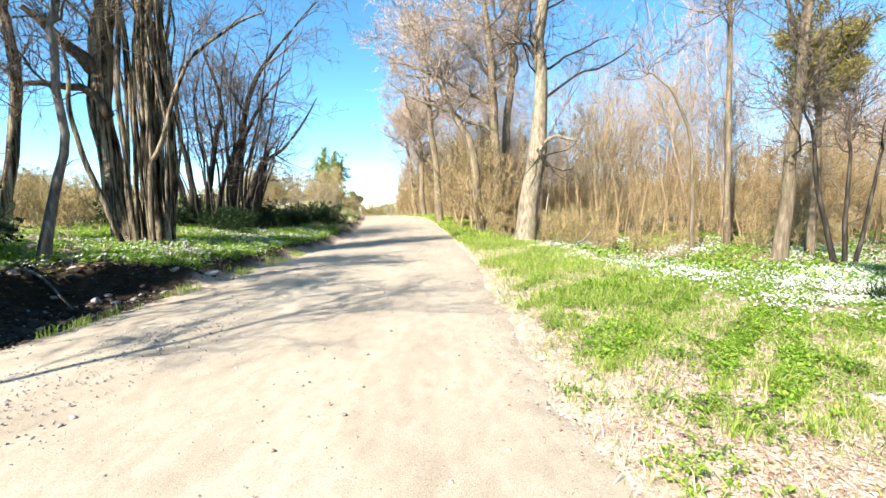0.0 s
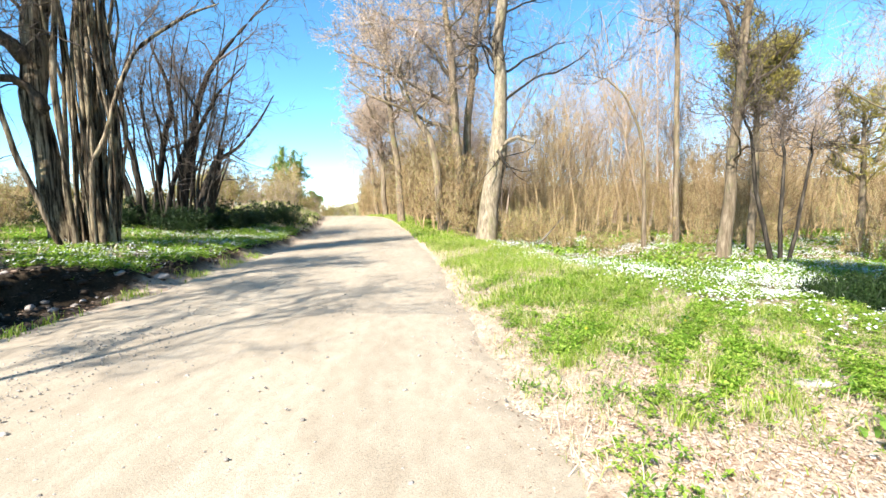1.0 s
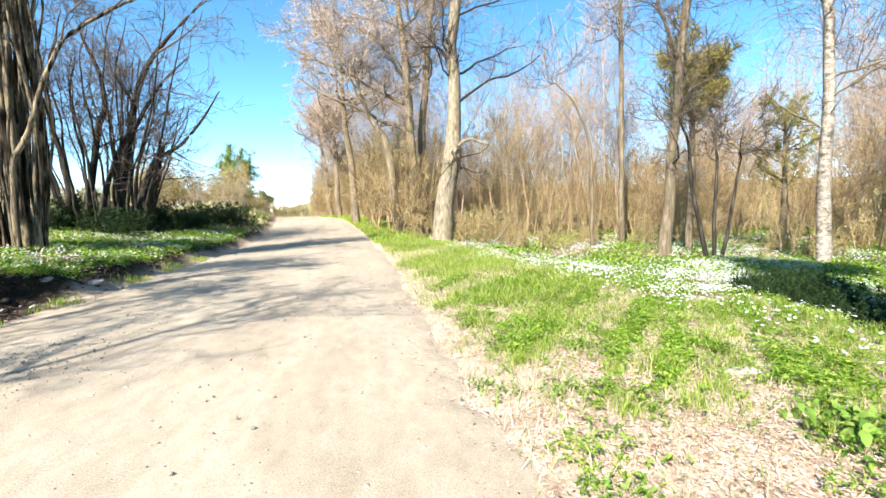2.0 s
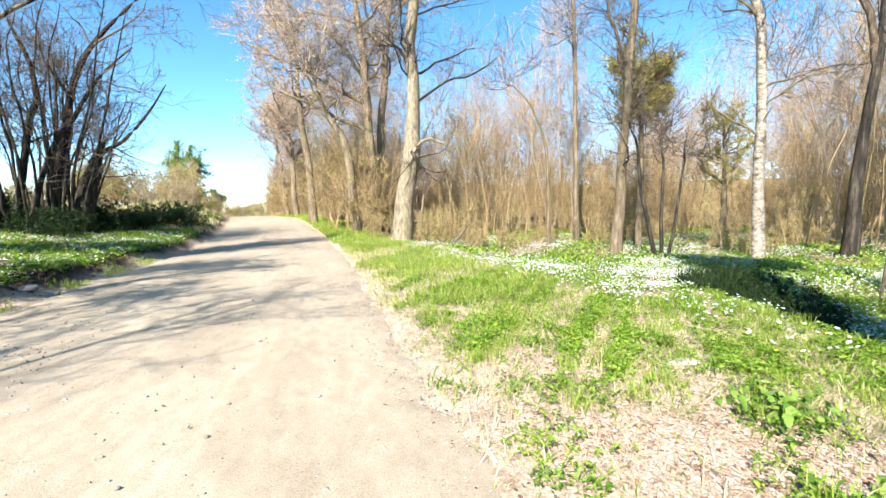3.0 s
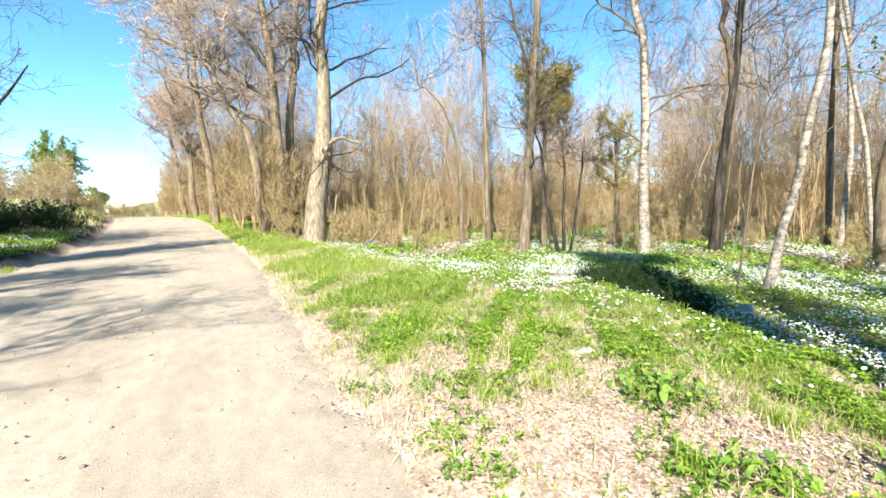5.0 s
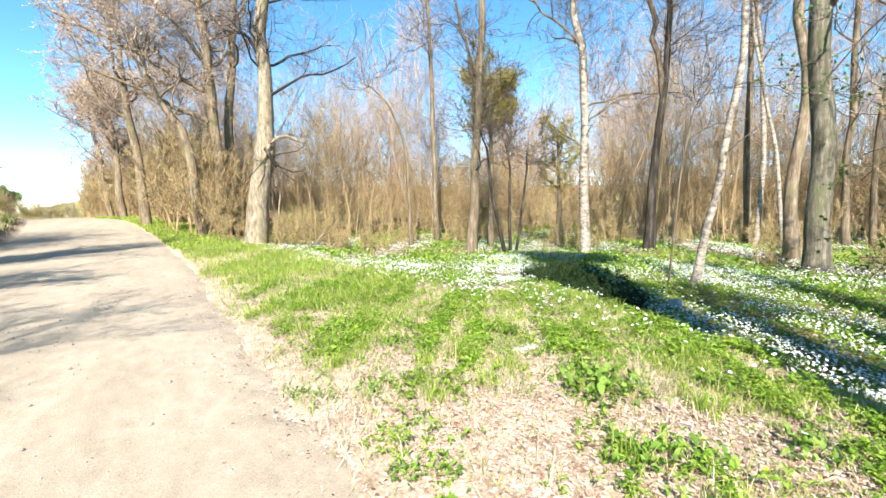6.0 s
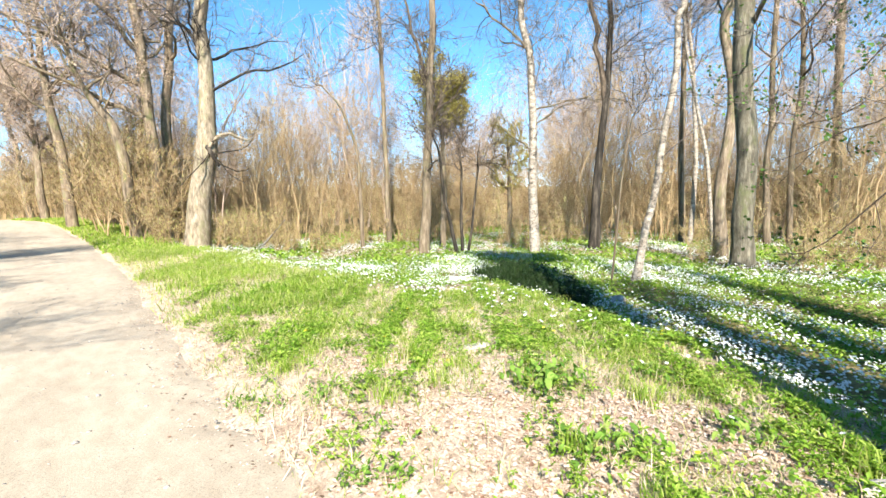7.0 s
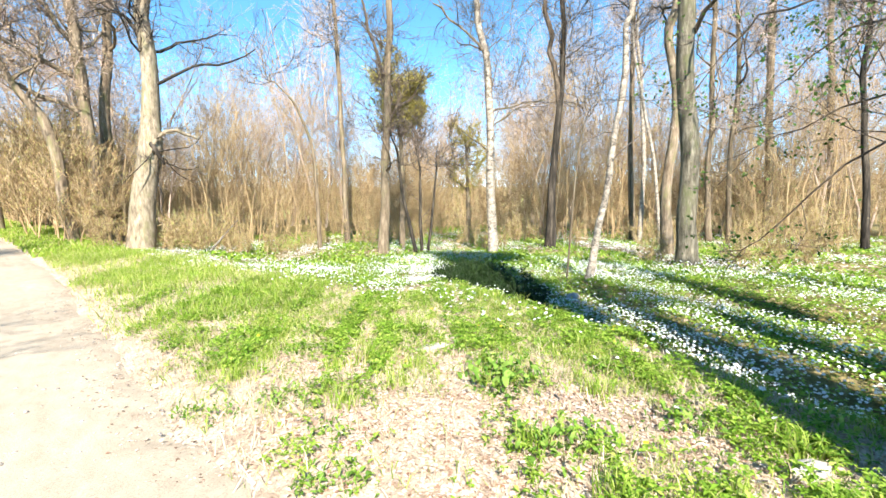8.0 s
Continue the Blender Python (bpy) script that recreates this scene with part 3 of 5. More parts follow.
tree("birch_tree", "white and black barked birch on the ditch bank",
     [(14.6, 11.57, -0.3, 0.19), (14.54, 11.64, 3.69, 0.16), (14.45, 11.75, 6.65, 0.145), (14.28, 11.96, 8.66, 0.135), (14.21, 12.05, 9.98, 0.12)],
     M_BIRCH, M_TWIG_DARK, 12, limb_mat=M_GREY, top=5, n_limb=16, limb_len=(1.0, 3.2), start=0.22, density=1.0, slim=0.013, twig=0.005, reach=1.1, spread=(45, 90), up=0.15, limbs=[
         [(14.35, 11.85, 7.9, 0.06), (13.98, 12.2, 8.55, 0.05), (13.4, 12.9, 9.3, 0.042), (13.0, 13.4, 9.9, 0.03)],
         [(14.5, 11.65, 4.0, 0.035), (13.9, 12.2, 4.5, 0.03), (13.2, 12.8, 5.4, 0.015)],
         [(14.5, 11.6, 4.9, 0.035), (15.1, 11.0, 5.5, 0.025), (16.0, 10.1, 6.0, 0.012)]])
tree("forked_tree", "dark-barked tree forking into two stems",
     [(18.2, 11.09, -0.3, 0.25), (18.29, 10.95, 2.88, 0.175), (18.37, 10.81, 6.19, 0.145), (18.44, 10.7, 8.91, 0.115), (18.45, 10.68, 10.86, 0.105)],
     M_DARK, M_TWIG_DARK, 13, top=5, n_limb=14, limb_len=(1.0, 3.0), start=0.3, density=0.9, slim=0.015, reach=1.2, spread=(50, 95), up=0.1, twig=0.007, limbs=[
         [(18.36, 10.83, 6.5, 0.12), (18.24, 11.05, 8.4, 0.115), (18.1, 11.35, 10.8, 0.105), (18.0, 11.5, 14.5, 0.05)]])
tree("young_tree", "thin dark sapling by the ditch",
     [(10.12, 5.56, -0.3, 0.024), (10.19, 5.43, 1.83, 0.02), (10.29, 5.26, 3.61, 0.012)], M_GREY, M_TWIG_DARK, 14,
     top=0.8, n_limb=6, limb_len=(0.4, 1.0), start=0.35, density=0.5, sides=7, twig=0.004)
tree("birch_tree", "slender white birch leaning over the ditch",
     [(10.48, 5.16, -0.3, 0.1), (10.64, 4.86, 1.41, 0.08), (10.74, 4.67, 3.45, 0.073), (10.83, 4.49, 5.65, 0.068), (10.89, 4.38, 6.4, 0.065)],
     M_BIRCH, M_TWIG_DARK, 15, limb_mat=M_DARK, top=5, n_limb=8, limb_len=(0.8, 2.0), start=0.5, density=0.8, sides=12, twig=0.004)
tree("young_tree", "straight grey-brown woodland tree",
     [(24.2, 9.72, -0.3, 0.16), (24.12, 9.89, 6.63, 0.135), (24.1, 9.95, 12.39, 0.11)], M_GREY, M_TWIG, 16, top=4, n_limb=10, limb_len=(1, 3), sides=9)
tree("birch_tree", "crooked slim birch deep in the wood",
     [(22.8, 7.76, -0.3, 0.085), (22.66, 8.17, 4.0, 0.08), (22.49, 8.65, 6.73, 0.07), (22.32, 9.14, 9.46, 0.065)], M_BIRCH, M_TWIG, 17, top=3, n_limb=8, limb_len=(0.8, 2.2), sides=9)
tree("birch_tree", "slim pale birch deep in the wood",
     [(23.4, 9.02, -0.3, 0.12), (23.44, 8.91, 4.97, 0.1), (23.29, 9.31, 9.19, 0.08)], M_BIRCH, M_TWIG, 18, top=4, n_limb=8, limb_len=(0.8, 2.4), sides=9)
tree("woodland_tree", "tall brown woodland tree with smooth bark",
     [(18.02, 5.82, -0.3, 0.23), (17.95, 5.96, 2.6, 0.175), (18.1, 5.66, 5.2, 0.165), (17.94, 5.98, 7.93, 0.155), (18.03, 5.8, 9.11, 0.15)], M_ALDER, M_TWIG, 19, top=6, n_limb=14, limb_len=(1.2, 3.5), slim=0.016, reach=1.2, twig=0.007)
tree("woodland_tree", "thick grey-barked woodland tree beside the ditch",
     [(15.45, 4.38, -0.3, 0.34), (15.44, 4.42, 1.2, 0.275), (15.42, 4.51, 4.49, 0.255), (15.38, 4.65, 7.88, 0.24)], M_TRUNK, M_TWIG_DARK, 30,
     top=8, n_limb=10, slim=0.014, limb_len=(2.0, 4.5), start=0.62, sides=20, density=0.8, spread=(45, 85), up=0.1, limbs=[
         [(15.45, 4.4, 6.9, 0.07), (14.8, 3.6, 7.6, 0.05), (13.9, 2.6, 7.9, 0.04), (12.9, 1.6, 8.6, 0.02)]])
for j, (pts, lab) in enumerate([
        ([(25.33, 6.29, -0.3, 0.16), (25.2, 6.5, 3.4, 0.13), (25.33, 6.38, 6.25, 0.125), (25.28, 6.47, 11.61, 0.1)], "straight brown tree behind the thick trunk"),
        ([(27.47, 5.94, -0.3, 0.14), (27.4, 6.05, 3.5, 0.12), (27.52, 5.86, 7.06, 0.11), (27.45, 6.02, 12.14, 0.09)], "slim brown tree far in the wood"),
        ([(31.72, 5.03, -0.3, 0.22), (31.7, 5.15, 7.6, 0.19), (31.68, 5.24, 13.21, 0.19)], "tall brown tree far in the wood"),
        ([(25.13, 0.59, -0.3, 0.14), (25.13, 0.76, 4.19, 0.11), (25.12, 1.04, 6.92, 0.1), (25.12, 0.86, 9.7, 0.09)], "crooked dark tree in the wood"),
        ([(36.05, 2.48, -0.3, 0.21), (36.02, 2.85, 8.89, 0.17), (35.99, 3.2, 13.88, 0.13)], "thin tall tree far in the wood")]):
    tree("woodland_tree", lab, pts, M_DARK if j == 3 else M_GREY, M_TWIG, 31 + j, top=6, n_limb=18, limb_len=(1.2, 3.8), sides=9, start=0.3, slim=0.016, reach=1.4, twig=0.0085)
tree("beech_tree", "grey beech whose drooping branches carry small new leaves",
     [(11.0, -2.6, -0.3, 0.22), (10.9, -2.6, 2.5, 0.18), (10.9, -2.4, 5.0, 0.15), (10.9, -2.3, 8.0, 0.1)], M_DARK, M_TWIG_DARK, 40, top=3, n_limb=5,
     limb_len=(1.5, 3.0), start=0.4, density=1.0, twig=0.0035, buds=M_BEECH, bud_size=(0.045, 0.09), bud_count=2, slim=0.014, spread=(45, 90), up=0.0, limbs=[
         [(10.6, -2.0, 3.3, 0.028), (9.14, -0.03, 2.47, 0.018), (9.13, 0.83, 1.73, 0.014), (9.12, 1.43, 0.95, 0.01), (9.11, 2.04, 0.76, 0.007)],
         [(10.6, -2.0, 3.8, 0.03), (9.14, 0.01, 3.18, 0.016), (9.13, 0.79, 2.86, 0.012), (9.12, 1.42, 2.59, 0.009), (9.1, 2.06, 2.32, 0.006)],
         [(10.8, -1.9, 5.6, 0.035), (10.04, 1.28, 5.11, 0.02), (9.95, 1.91, 4.8, 0.016), (9.85, 2.59, 4.02, 0.012), (9.83, 2.72, 3.62, 0.008)],
         [(10.8, -1.9, 4.6, 0.03), (9.14, 0.07, 4.2, 0.018), (9.13, 0.58, 4.03, 0.014), (9.11, 1.1, 3.65, 0.01), (9.1, 1.52, 3.2, 0.007)]])

# left of the road
tree("young_tree", "dark crooked sapling at the field edge",
     [(-11.26, 11.27, 0.85, 0.16), (-11.13, 11.4, 2.22, 0.14), (-10.94, 11.59, 4.1, 0.13), (-11.0, 11.53, 6.03, 0.12), (-10.95, 11.58, 6.87, 0.11)],
     M_HAZEL, M_TWIG_DARK, 50, top=3, n_limb=16, limb_len=(1, 2.8), start=0.25, density=1.0, sides=10, slim=0.016, reach=1.2, twig=0.005)
tree("young_tree", "grey sapling with a bent foot on the soil bank",
     [(-7.67, 8.39, 0.55, 0.11), (-7.47, 8.58, 2.03, 0.08), (-7.37, 8.67, 3.44, 0.072), (-7.36, 8.68, 4.7, 0.068), (-7.33, 8.7, 5.53, 0.062)],
     M_PALE, M_TWIG_DARK, 51, top=3, n_limb=10, limb_len=(0.8, 2.2), start=0.35, density=0.9, sides=12, twig=0.004, slim=0.014)
tree("old_tree", "old rough-barked tree with heavy low limbs",
     [(-9.54, 13.37, 0.7, 0.4), (-9.8, 13.2, 2.97, 0.29), (-9.87, 13.17, 5.55, 0.29), (-9.79, 13.22, 7.61, 0.28)], M_HAZEL, M_TWIG_DARK, 52, top=5,
     n_limb=10, limb_len=(1.5, 4), start=0.45, sides=18, density=0.9, slim=0.016, reach=1.2, twig=0.005, limbs=[
         [(-9.6, 12.95, 4.35, 0.17), (-9.95, 12.85, 4.95, 0.12), (-10.4, 12.5, 5.05, 0.1), (-11.1, 12.0, 4.95, 0.06)],
         [(-9.8, 13.1, 5.4, 0.24), (-10.25, 12.7, 6.05, 0.17), (-10.6, 12.4, 6.5, 0.13), (-11.05, 12.1, 6.95, 0.08)]])
tree("young_tree", "thin leaning stem beside the old tree",
     [(-8.48, 11.76, 0.7, 0.07), (-8.96, 11.42, 2.27, 0.07), (-9.24, 11.21, 3.87, 0.06), (-9.24, 11.21, 5.09, 0.04)], M_HAZEL, M_TWIG_DARK, 53,
     top=1, n_limb=5, limb_len=(0.6, 1.5), density=0.6, sides=8)


def many_stemmed(name, label, centre, stems, bark_mat, seed, spread=0.6, density=0.8, height=8.0, radius=(0.07, 0.13), fan=0.12, lean=(0, 0), n_limb=4,
                 explicit=(), start=0.35, twig=0.006, limb_len=(1.0, 3.0), buds=None):
    """A coppiced bush or tree: several stems from one stool, one mesh to a stem, and a shared crown of twigs."""
    rng = np.random.default_rng(seed)
    org = np.array([*centre, float(land(*centre))])
    root = empty(name, org, label, "tree")
    stem_list = []
    for j in range(stems):
        a = rng.uniform(0, 2 * math.pi)
        q = rng.uniform(0.2, 1.0) * spread
        b = np.array([math.cos(a) * q, math.sin(a) * q, 0])
        b[2] = float(land(org[0] + b[0], org[1] + b[1])) - org[2]
        h = height * rng.uniform(0.75, 1.15)
        out = b * fan / spread * h + np.array([lean[0], lean[1], 0]) * h
        r = rng.uniform(*radius)
        stem_list.append([(*b, r), (*(b + out * 0.3 + [*rng.normal(size=2) * 0.12, h * 0.35]), r * 0.85), (*(b + out * 0.65 + [*rng.normal(size=2) * 0.2, h * 0.7]), r * 0.6),
                          (*(b + out + [*rng.normal(size=2) * 0.25, h]), r * 0.25)])
    for ex in explicit:
        e = [np.array(p) for p in ex]
        stem_list.append([(*(p[:3] - org), p[3]) for p in e])
    chunks, tips = [], []
    nb = lambda n: max(1, int(round(n * density)))
    for pts in stem_list:
        P, R, V, t = trunk_mesh(rng, pts, 26, 12, 0.13, 1.3, wobble=0.035)
        mesh_object("stem", V, t, bark_mat, root)
        lP, lR = grow(rng, P[None, 1:], R[None, 1:], n_limb, limb_len, (20, 65), 8, start=start, up=0.3, wander=0.3, slim=0.018)
        aP, aR = grow(rng, lP, lR, nb(6), (0.5, 1.7), (20, 65), 5, start=0.15, up=0.15, wander=0.3, slim=0.014)
        cP, cR = grow(rng, aP, aR, nb(5), (0.3, 0.9), (20, 65), 4, start=0.2, up=0.1, wander=0.3)
        tP, tR = grow(rng, cP, cR, nb(4), (0.15, 0.45), (20, 55), 2, start=0.2, up=0.15)
        chunks += [tubes(lP, lR, 5), tubes(aP, np.maximum(aR, twig * 1.3), 4), tubes(cP, np.maximum(cR, twig), 3), tubes(tP, np.maximum(tR, twig * 0.7), 3)]
        tips.append(tP)
    V, t = joined(chunks)
    mesh_object("crown", V, t, M_TWIG_DARK, root, "fine dark leafless twigs")
    if buds:
        V, t = joined([leaves_on(rng, p, 1, (0.03, 0.06)) for p in tips])
        mesh_object("leaves", V, t, buds, root)
    return root


many_stemmed("hazel_tree", "many-stemmed old hazel with shaggy lichened stems", (-8.5, 13.0), 32, M_HAZEL, 60, spread=0.6, height=11, radius=(0.025, 0.1), fan=0.025,
             n_limb=2, start=0.5, twig=0.005, density=0.7, explicit=[
                 [(-8.1, 12.3, 0.6, 0.065), (-8.05, 12.18, 2.39, 0.06), (-7.8, 12.35, 3.33, 0.06), (-7.4, 12.61, 4.91, 0.055), (-7.03, 12.85, 5.9, 0.048), (-6.02, 13.52, 7.08, 0.035), (-5.34, 13.97, 7.59, 0.015)]])
many_stemmed("coppiced_alder", "dense dark coppice of leaning bare stems", (-10.9, 22.0), 28, M_DARK, 61, spread=1.7, height=8.0, radius=(0.025, 0.065), fan=0.34, n_limb=5, density=0.7, limb_len=(1.2, 3.8), twig=0.0065,
             start=0.3, explicit=[
                 [(-11.57, 20.59, 0.85, 0.13), (-11.74, 20.49, 3.76, 0.11), (-11.99, 20.35, 6.01, 0.08), (-12.2, 20.3, 9.0, 0.04)],
                 [(-11.5, 21.3, 0.88, 0.14), (-11.0, 21.5, 4.6, 0.12), (-10.6, 21.7, 6.5, 0.1), (-11.2, 21.4, 9.0, 0.04)],
                 [(-10.6, 21.6, 0.87, 0.22), (-9.9, 22.0, 4.9, 0.16), (-9.4, 22.2, 7.4, 0.12), (-8.0, 22.9, 10.1, 0.07), (-6.4, 23.7, 12.3, 0.03)],
                 [(-9.8, 21.6, 0.88, 0.14), (-9.0, 22.0, 3.7, 0.09), (-7.75, 22.5, 4.9, 0.07), (-6.4, 23.1, 7.3, 0.025)],
                 [(-10.9, 21.0, 0.87, 0.12), (-10.3, 21.2, 3.4, 0.1), (-9.3, 21.6, 5.6, 0.08), (-8.7, 21.9, 6.9, 0.06), (-7.4, 22.4, 8.6, 0.025)],
                 [(-12.2, 21.0, 0.87, 0.1), (-12.4, 20.8, 4.0, 0.08), (-12.2, 20.9, 7.4, 0.05), (-11.7, 21.2, 9.8, 0.02)],
                 [(-9.7, 21.9, 0.9, 0.4), (-9.3, 22.1, 2.6, 0.36), (-8.9, 22.2, 3.9, 0.2), (-8.7, 22.3, 4.6, 0.06)]])
# unseen trees of the same rows, placed behind the walk to shade road and ditch
for j, (x, y, h, r, n, lab) in enumerate([
        # all but the first and last are added to darken the bank and road
        (-8.4, -1.9, 7.0, 0.07, 9, "bare roadside tree shading the gravel"), (-9.6, 0.8, 6.0, 0.1, 12, "ivy-clad roadside tree with a twiggy crown, added for shade"),
        (-11.5, 3.6, 7.5, 0.22, 12, "ivy-clad roadside tree above the soil bank, added for shade"), (-9.2, 4.6, 5.5, 0.2, 12, "leafy roadside tree leaning to the road, added for shade"),
        (-13.5, 8.0, 7.0, 0.22, 12, "bare roadside tree at the field edge, added for shade"), (-14.5, 13.5, 7.5, 0.22, 12, "bare tree at the field edge")]):
    tree("roadside_tree", lab, [(x, y, 0.5, r), (x + 0.1, y, h * 0.5, r * 0.85), (x + 0.3, y + 0.1, h, r * 0.65)], M_GREY, M_TWIG_DARK, 71 + j,
         top=3, n_limb=n, limb_len=(1.0, 2.6), start=0.3, density=0.95, sides=9, twig=0.006, slim=0.013, reach=0.85, buds=M_HERB if j in (1, 2, 3) else None, bud_size=(0.07, 0.13))
for j, (x, y, h, r, n) in enumerate([(1.5, -3.6, 12.6, 0.62, 28), (2.2, -4.6, 7.0, 0.36, 9), (3.5, -4.7, 5.0, 0.42, 6), (5.2, -5.2, 9.0, 0.3, 4)]):
    tree("woodland_tree", "ivy-clad verge tree casting a broad band of shade" if j == 0 else "verge tree casting a band of shade",
         [(x, y, 0.0, r), (x + 0.05, y, h * 0.5, r * 0.95), (x + 0.1, y + 0.1, h, r * 0.85)], M_GREY, M_TWIG_DARK, 80 + j, top=2.5, n_limb=n,
         limb_len=(0.8, 1.8) if j == 0 else (0.6, 1.4), start=0.66 if j == 0 else 0.72, density=1.25 if j == 0 else 1.0, sides=12, twig=0.009, reach=0.5,
         buds=M_HERB if j == 0 else None, bud_size=(0.12, 0.22))
# ---------------------------------------------------------------- thicket, far trees, bushes
def brushwood(name, label, seed, stems, height, radius, twig, mat, buds, wide, spread=(25, 65), counts=(8, 5, 3), group="woodland thicket", bud_size=(0.03, 0.08), low=0.12, up=0.3, small=False):
    """A clump of young stems with widely branching twigs."""
    rng = np.random.default_rng(seed)
    a, q = rng.uniform(0, 2 * math.pi, stems), np.sqrt(rng.uniform(0, 1, stems)) * wide
    P = np.zeros((stems, 6, 3))
    P[:, 0, :2] = np.stack([np.cos(a) * q, np.sin(a) * q], -1)
    P[:, 0, 2] = -0.25
    h = height * rng.uniform(0.45, 1.1, stems)
    d = unit(np.concatenate([rng.normal(size=(stems, 2)) * 0.12, np.ones((stems, 1))], 1))
    for j in range(1, 6):
        d = unit(d + np.concatenate([rng.normal(size=(stems, 2)) * 0.12, np.zeros((stems, 1))], 1))
        P[:, j] = P[:, j - 1] + d * (h / 5)[:, None]
    R = rng.uniform(0.5, 1.2, stems)[:, None] * radius * np.linspace(1, 0.25, 6)[None]
    aP, aR = grow(rng, P, R, counts[0], (0.14 * height, 0.34 * height), spread, 4, start=low, up=up, wander=0.2)
    bP, bR = grow(rng, aP, aR, counts[1], (0.07 * height, 0.18 * height), spread, 3, start=0.15, up=up * 0.7, wander=0.25)
    cP, cR = grow(rng, bP, bR, counts[2], (0.03 * height, 0.1 * height), spread, 2, start=0.15, up=up * 0.5)
    root = empty(name, (0, 0, 0), label, "shrub" if height < 7 else "tree", group)
    own = [tubes(P, R, 5)] if small else []
    for j in range(0 if small else stems):
        mesh_object("stem", *tubes(P[j:j + 1], R[j:j + 1], 6), mat, root)
    V, t = joined(own + [tubes(aP, np.maximum(aR, twig * 1.2), 3), tubes(bP, np.maximum(bR, twig), 3), tubes(cP, np.maximum(cR, twig * 0.7), 3)])
    mesh_object("crown", V, t, mat, root)
    if buds:
        mesh_object("foliage", *leaves_on(rng, cP, 1, bud_size), buds, root, "tiny spring buds and leaves")
    return root


def placed(kinds, spots, seed, size=(0.8, 1.25)):
    """Copies of a few clumps at the given places, turned and sized."""
    rng = np.random.default_rng(seed)
    for j, (x, y) in enumerate(spots):
        src = kinds[int(rng.integers(len(kinds)))]
        s = rng.uniform(*size)
        m = Matrix.LocRotScale((x, y, float(land(x, y)) - 0.05), Euler((0, 0, rng.uniform(0, 6.28))), (s, s, s * rng.uniform(0.85, 1.2)))
        made = src if "used" not in src else copy_thing(src, Matrix())
        made.matrix_basis = m
        src["used"] = 1


rng = np.random.default_rng(7)


def polar_spots(n, a0, a1, d0, d1, keep):
    out = []
    while len(out) < n:
        a, d = radians(rng.uniform(a0, a1)), math.sqrt(rng.uniform(d0 * d0, d1 * d1))
        x, y = d * math.sin(a), d * math.cos(a)
        if keep(x, y):
            out.append((x, y))
    return out


def in_wood(x, y):
    return x - float(bend(y)) > 4.6 + 0.03 * max(y - 20, 0)


THICKETS = [brushwood("thicket", "tan leafless thicket of young woodland stems", 100 + j, 11, 5.2, 0.03, 0.0065, M_THICKET, M_OLIVE_BUD if j % 2 else None, 2.0, (16, 58), (8, 5, 3), up=0.4) for j in range(5)]
SCRUB = [brushwood("scrub_bush", "low brown twiggy scrub with olive buds", 110 + j, 10, 2.2, 0.018, 0.006, M_THICKET, M_OLIVE_BUD, 1.0, group="woodland scrub", small=True, up=0.4) for j in range(3)]
TALL = [brushwood("slender_tree", "slender bare woodland tree with a hazy crown", 120 + j, 4, 16.5, 0.09, 0.0105, M_TWIG if j else M_THICKET, M_CATKIN if j in (1, 3) else None, 2.6,
                  (25, 75), (12, 5, 5), "slender woodland trees", (0.05, 0.1), 0.36, 0.25) for j in range(5)]
placed(THICKETS, polar_spots(74, 3, 97, 28, 46, lambda x, y: in_wood(x, y) and x - float(bend(y)) > 5), 1)
HEDGE = [brushwood("roadside_bush", "yellow-olive budding bush along the verge", 130 + j, 9, 5.0, 0.035, 0.009, M_THICKET, M_OLIVE_BUD, 1.7, (15, 52), (9, 6, 4), "bushes along the verge", (0.045, 0.09), up=0.45)
         for j in range(3)]
placed(HEDGE, [(float(bend(y)) + 3.6 + rng.uniform(0, 1.8), y) for y in np.linspace(27, 80, 36)], 3, (0.9, 1.4))
POLES = [brushwood("sapling", "straight slim tan sapling in the wood", 170 + j, 3, 9.5, 0.036, 0.0065, M_THICKET, M_OLIVE_BUD if j == 1 else None, 1.6, (20, 60), (9, 5, 3),
                   "straight woodland saplings", (0.03, 0.07), 0.35, 0.55) for j in range(4)]
placed(POLES, polar_spots(50, 8, 95, 25, 42, lambda x, y: in_wood(x, y) and x > 6.5), 21, (0.7, 1.2))
placed(SCRUB, polar_spots(30, 9, 92, 23, 30, lambda x, y: in_wood(x, y) and x > 6.5), 2, (0.5, 0.9))
placed(SCRUB, [(5.4, 20.6), (6.3, 20.0), (7.3, 19.5), (8.6, 18.6), (5.0, 22.8), (3.4, 23.6), (16.4, 13.0), (17.0, 3.1), (18.6, 2.2), (16.2, 5.6)], 8, (0.6, 1.0))
placed(TALL, polar_spots(31, 1, 100, 30, 54, lambda x, y: in_wood(x, y) and x - float(bend(y)) > 6.5 and not (8 < math.degrees(math.atan2(x, y)) < 19 and math.hypot(x, y) < 46)), 4, (0.75, 1.2))
placed(TALL, polar_spots(25, -10, 105, 55, 105, lambda x, y: in_wood(x, y) and x - float(bend(y)) > 7), 5, (0.9, 1.5))
placed(THICKETS, polar_spots(34, 0, 100, 58, 85, lambda x, y: in_wood(x, y) and x - float(bend(y)) > 8), 17, (1.3, 2.0))
placed(THICKETS, polar_spots(16, 6, 30, 48, 75, lambda x, y: in_wood(x, y)), 18, (1.2, 1.7))
placed(TALL, [(float(bend(y)) + 6.0 + rng.uniform(0, 3.0), y) for y in np.linspace(33, 105, 18)], 6, (0.7, 1.0))

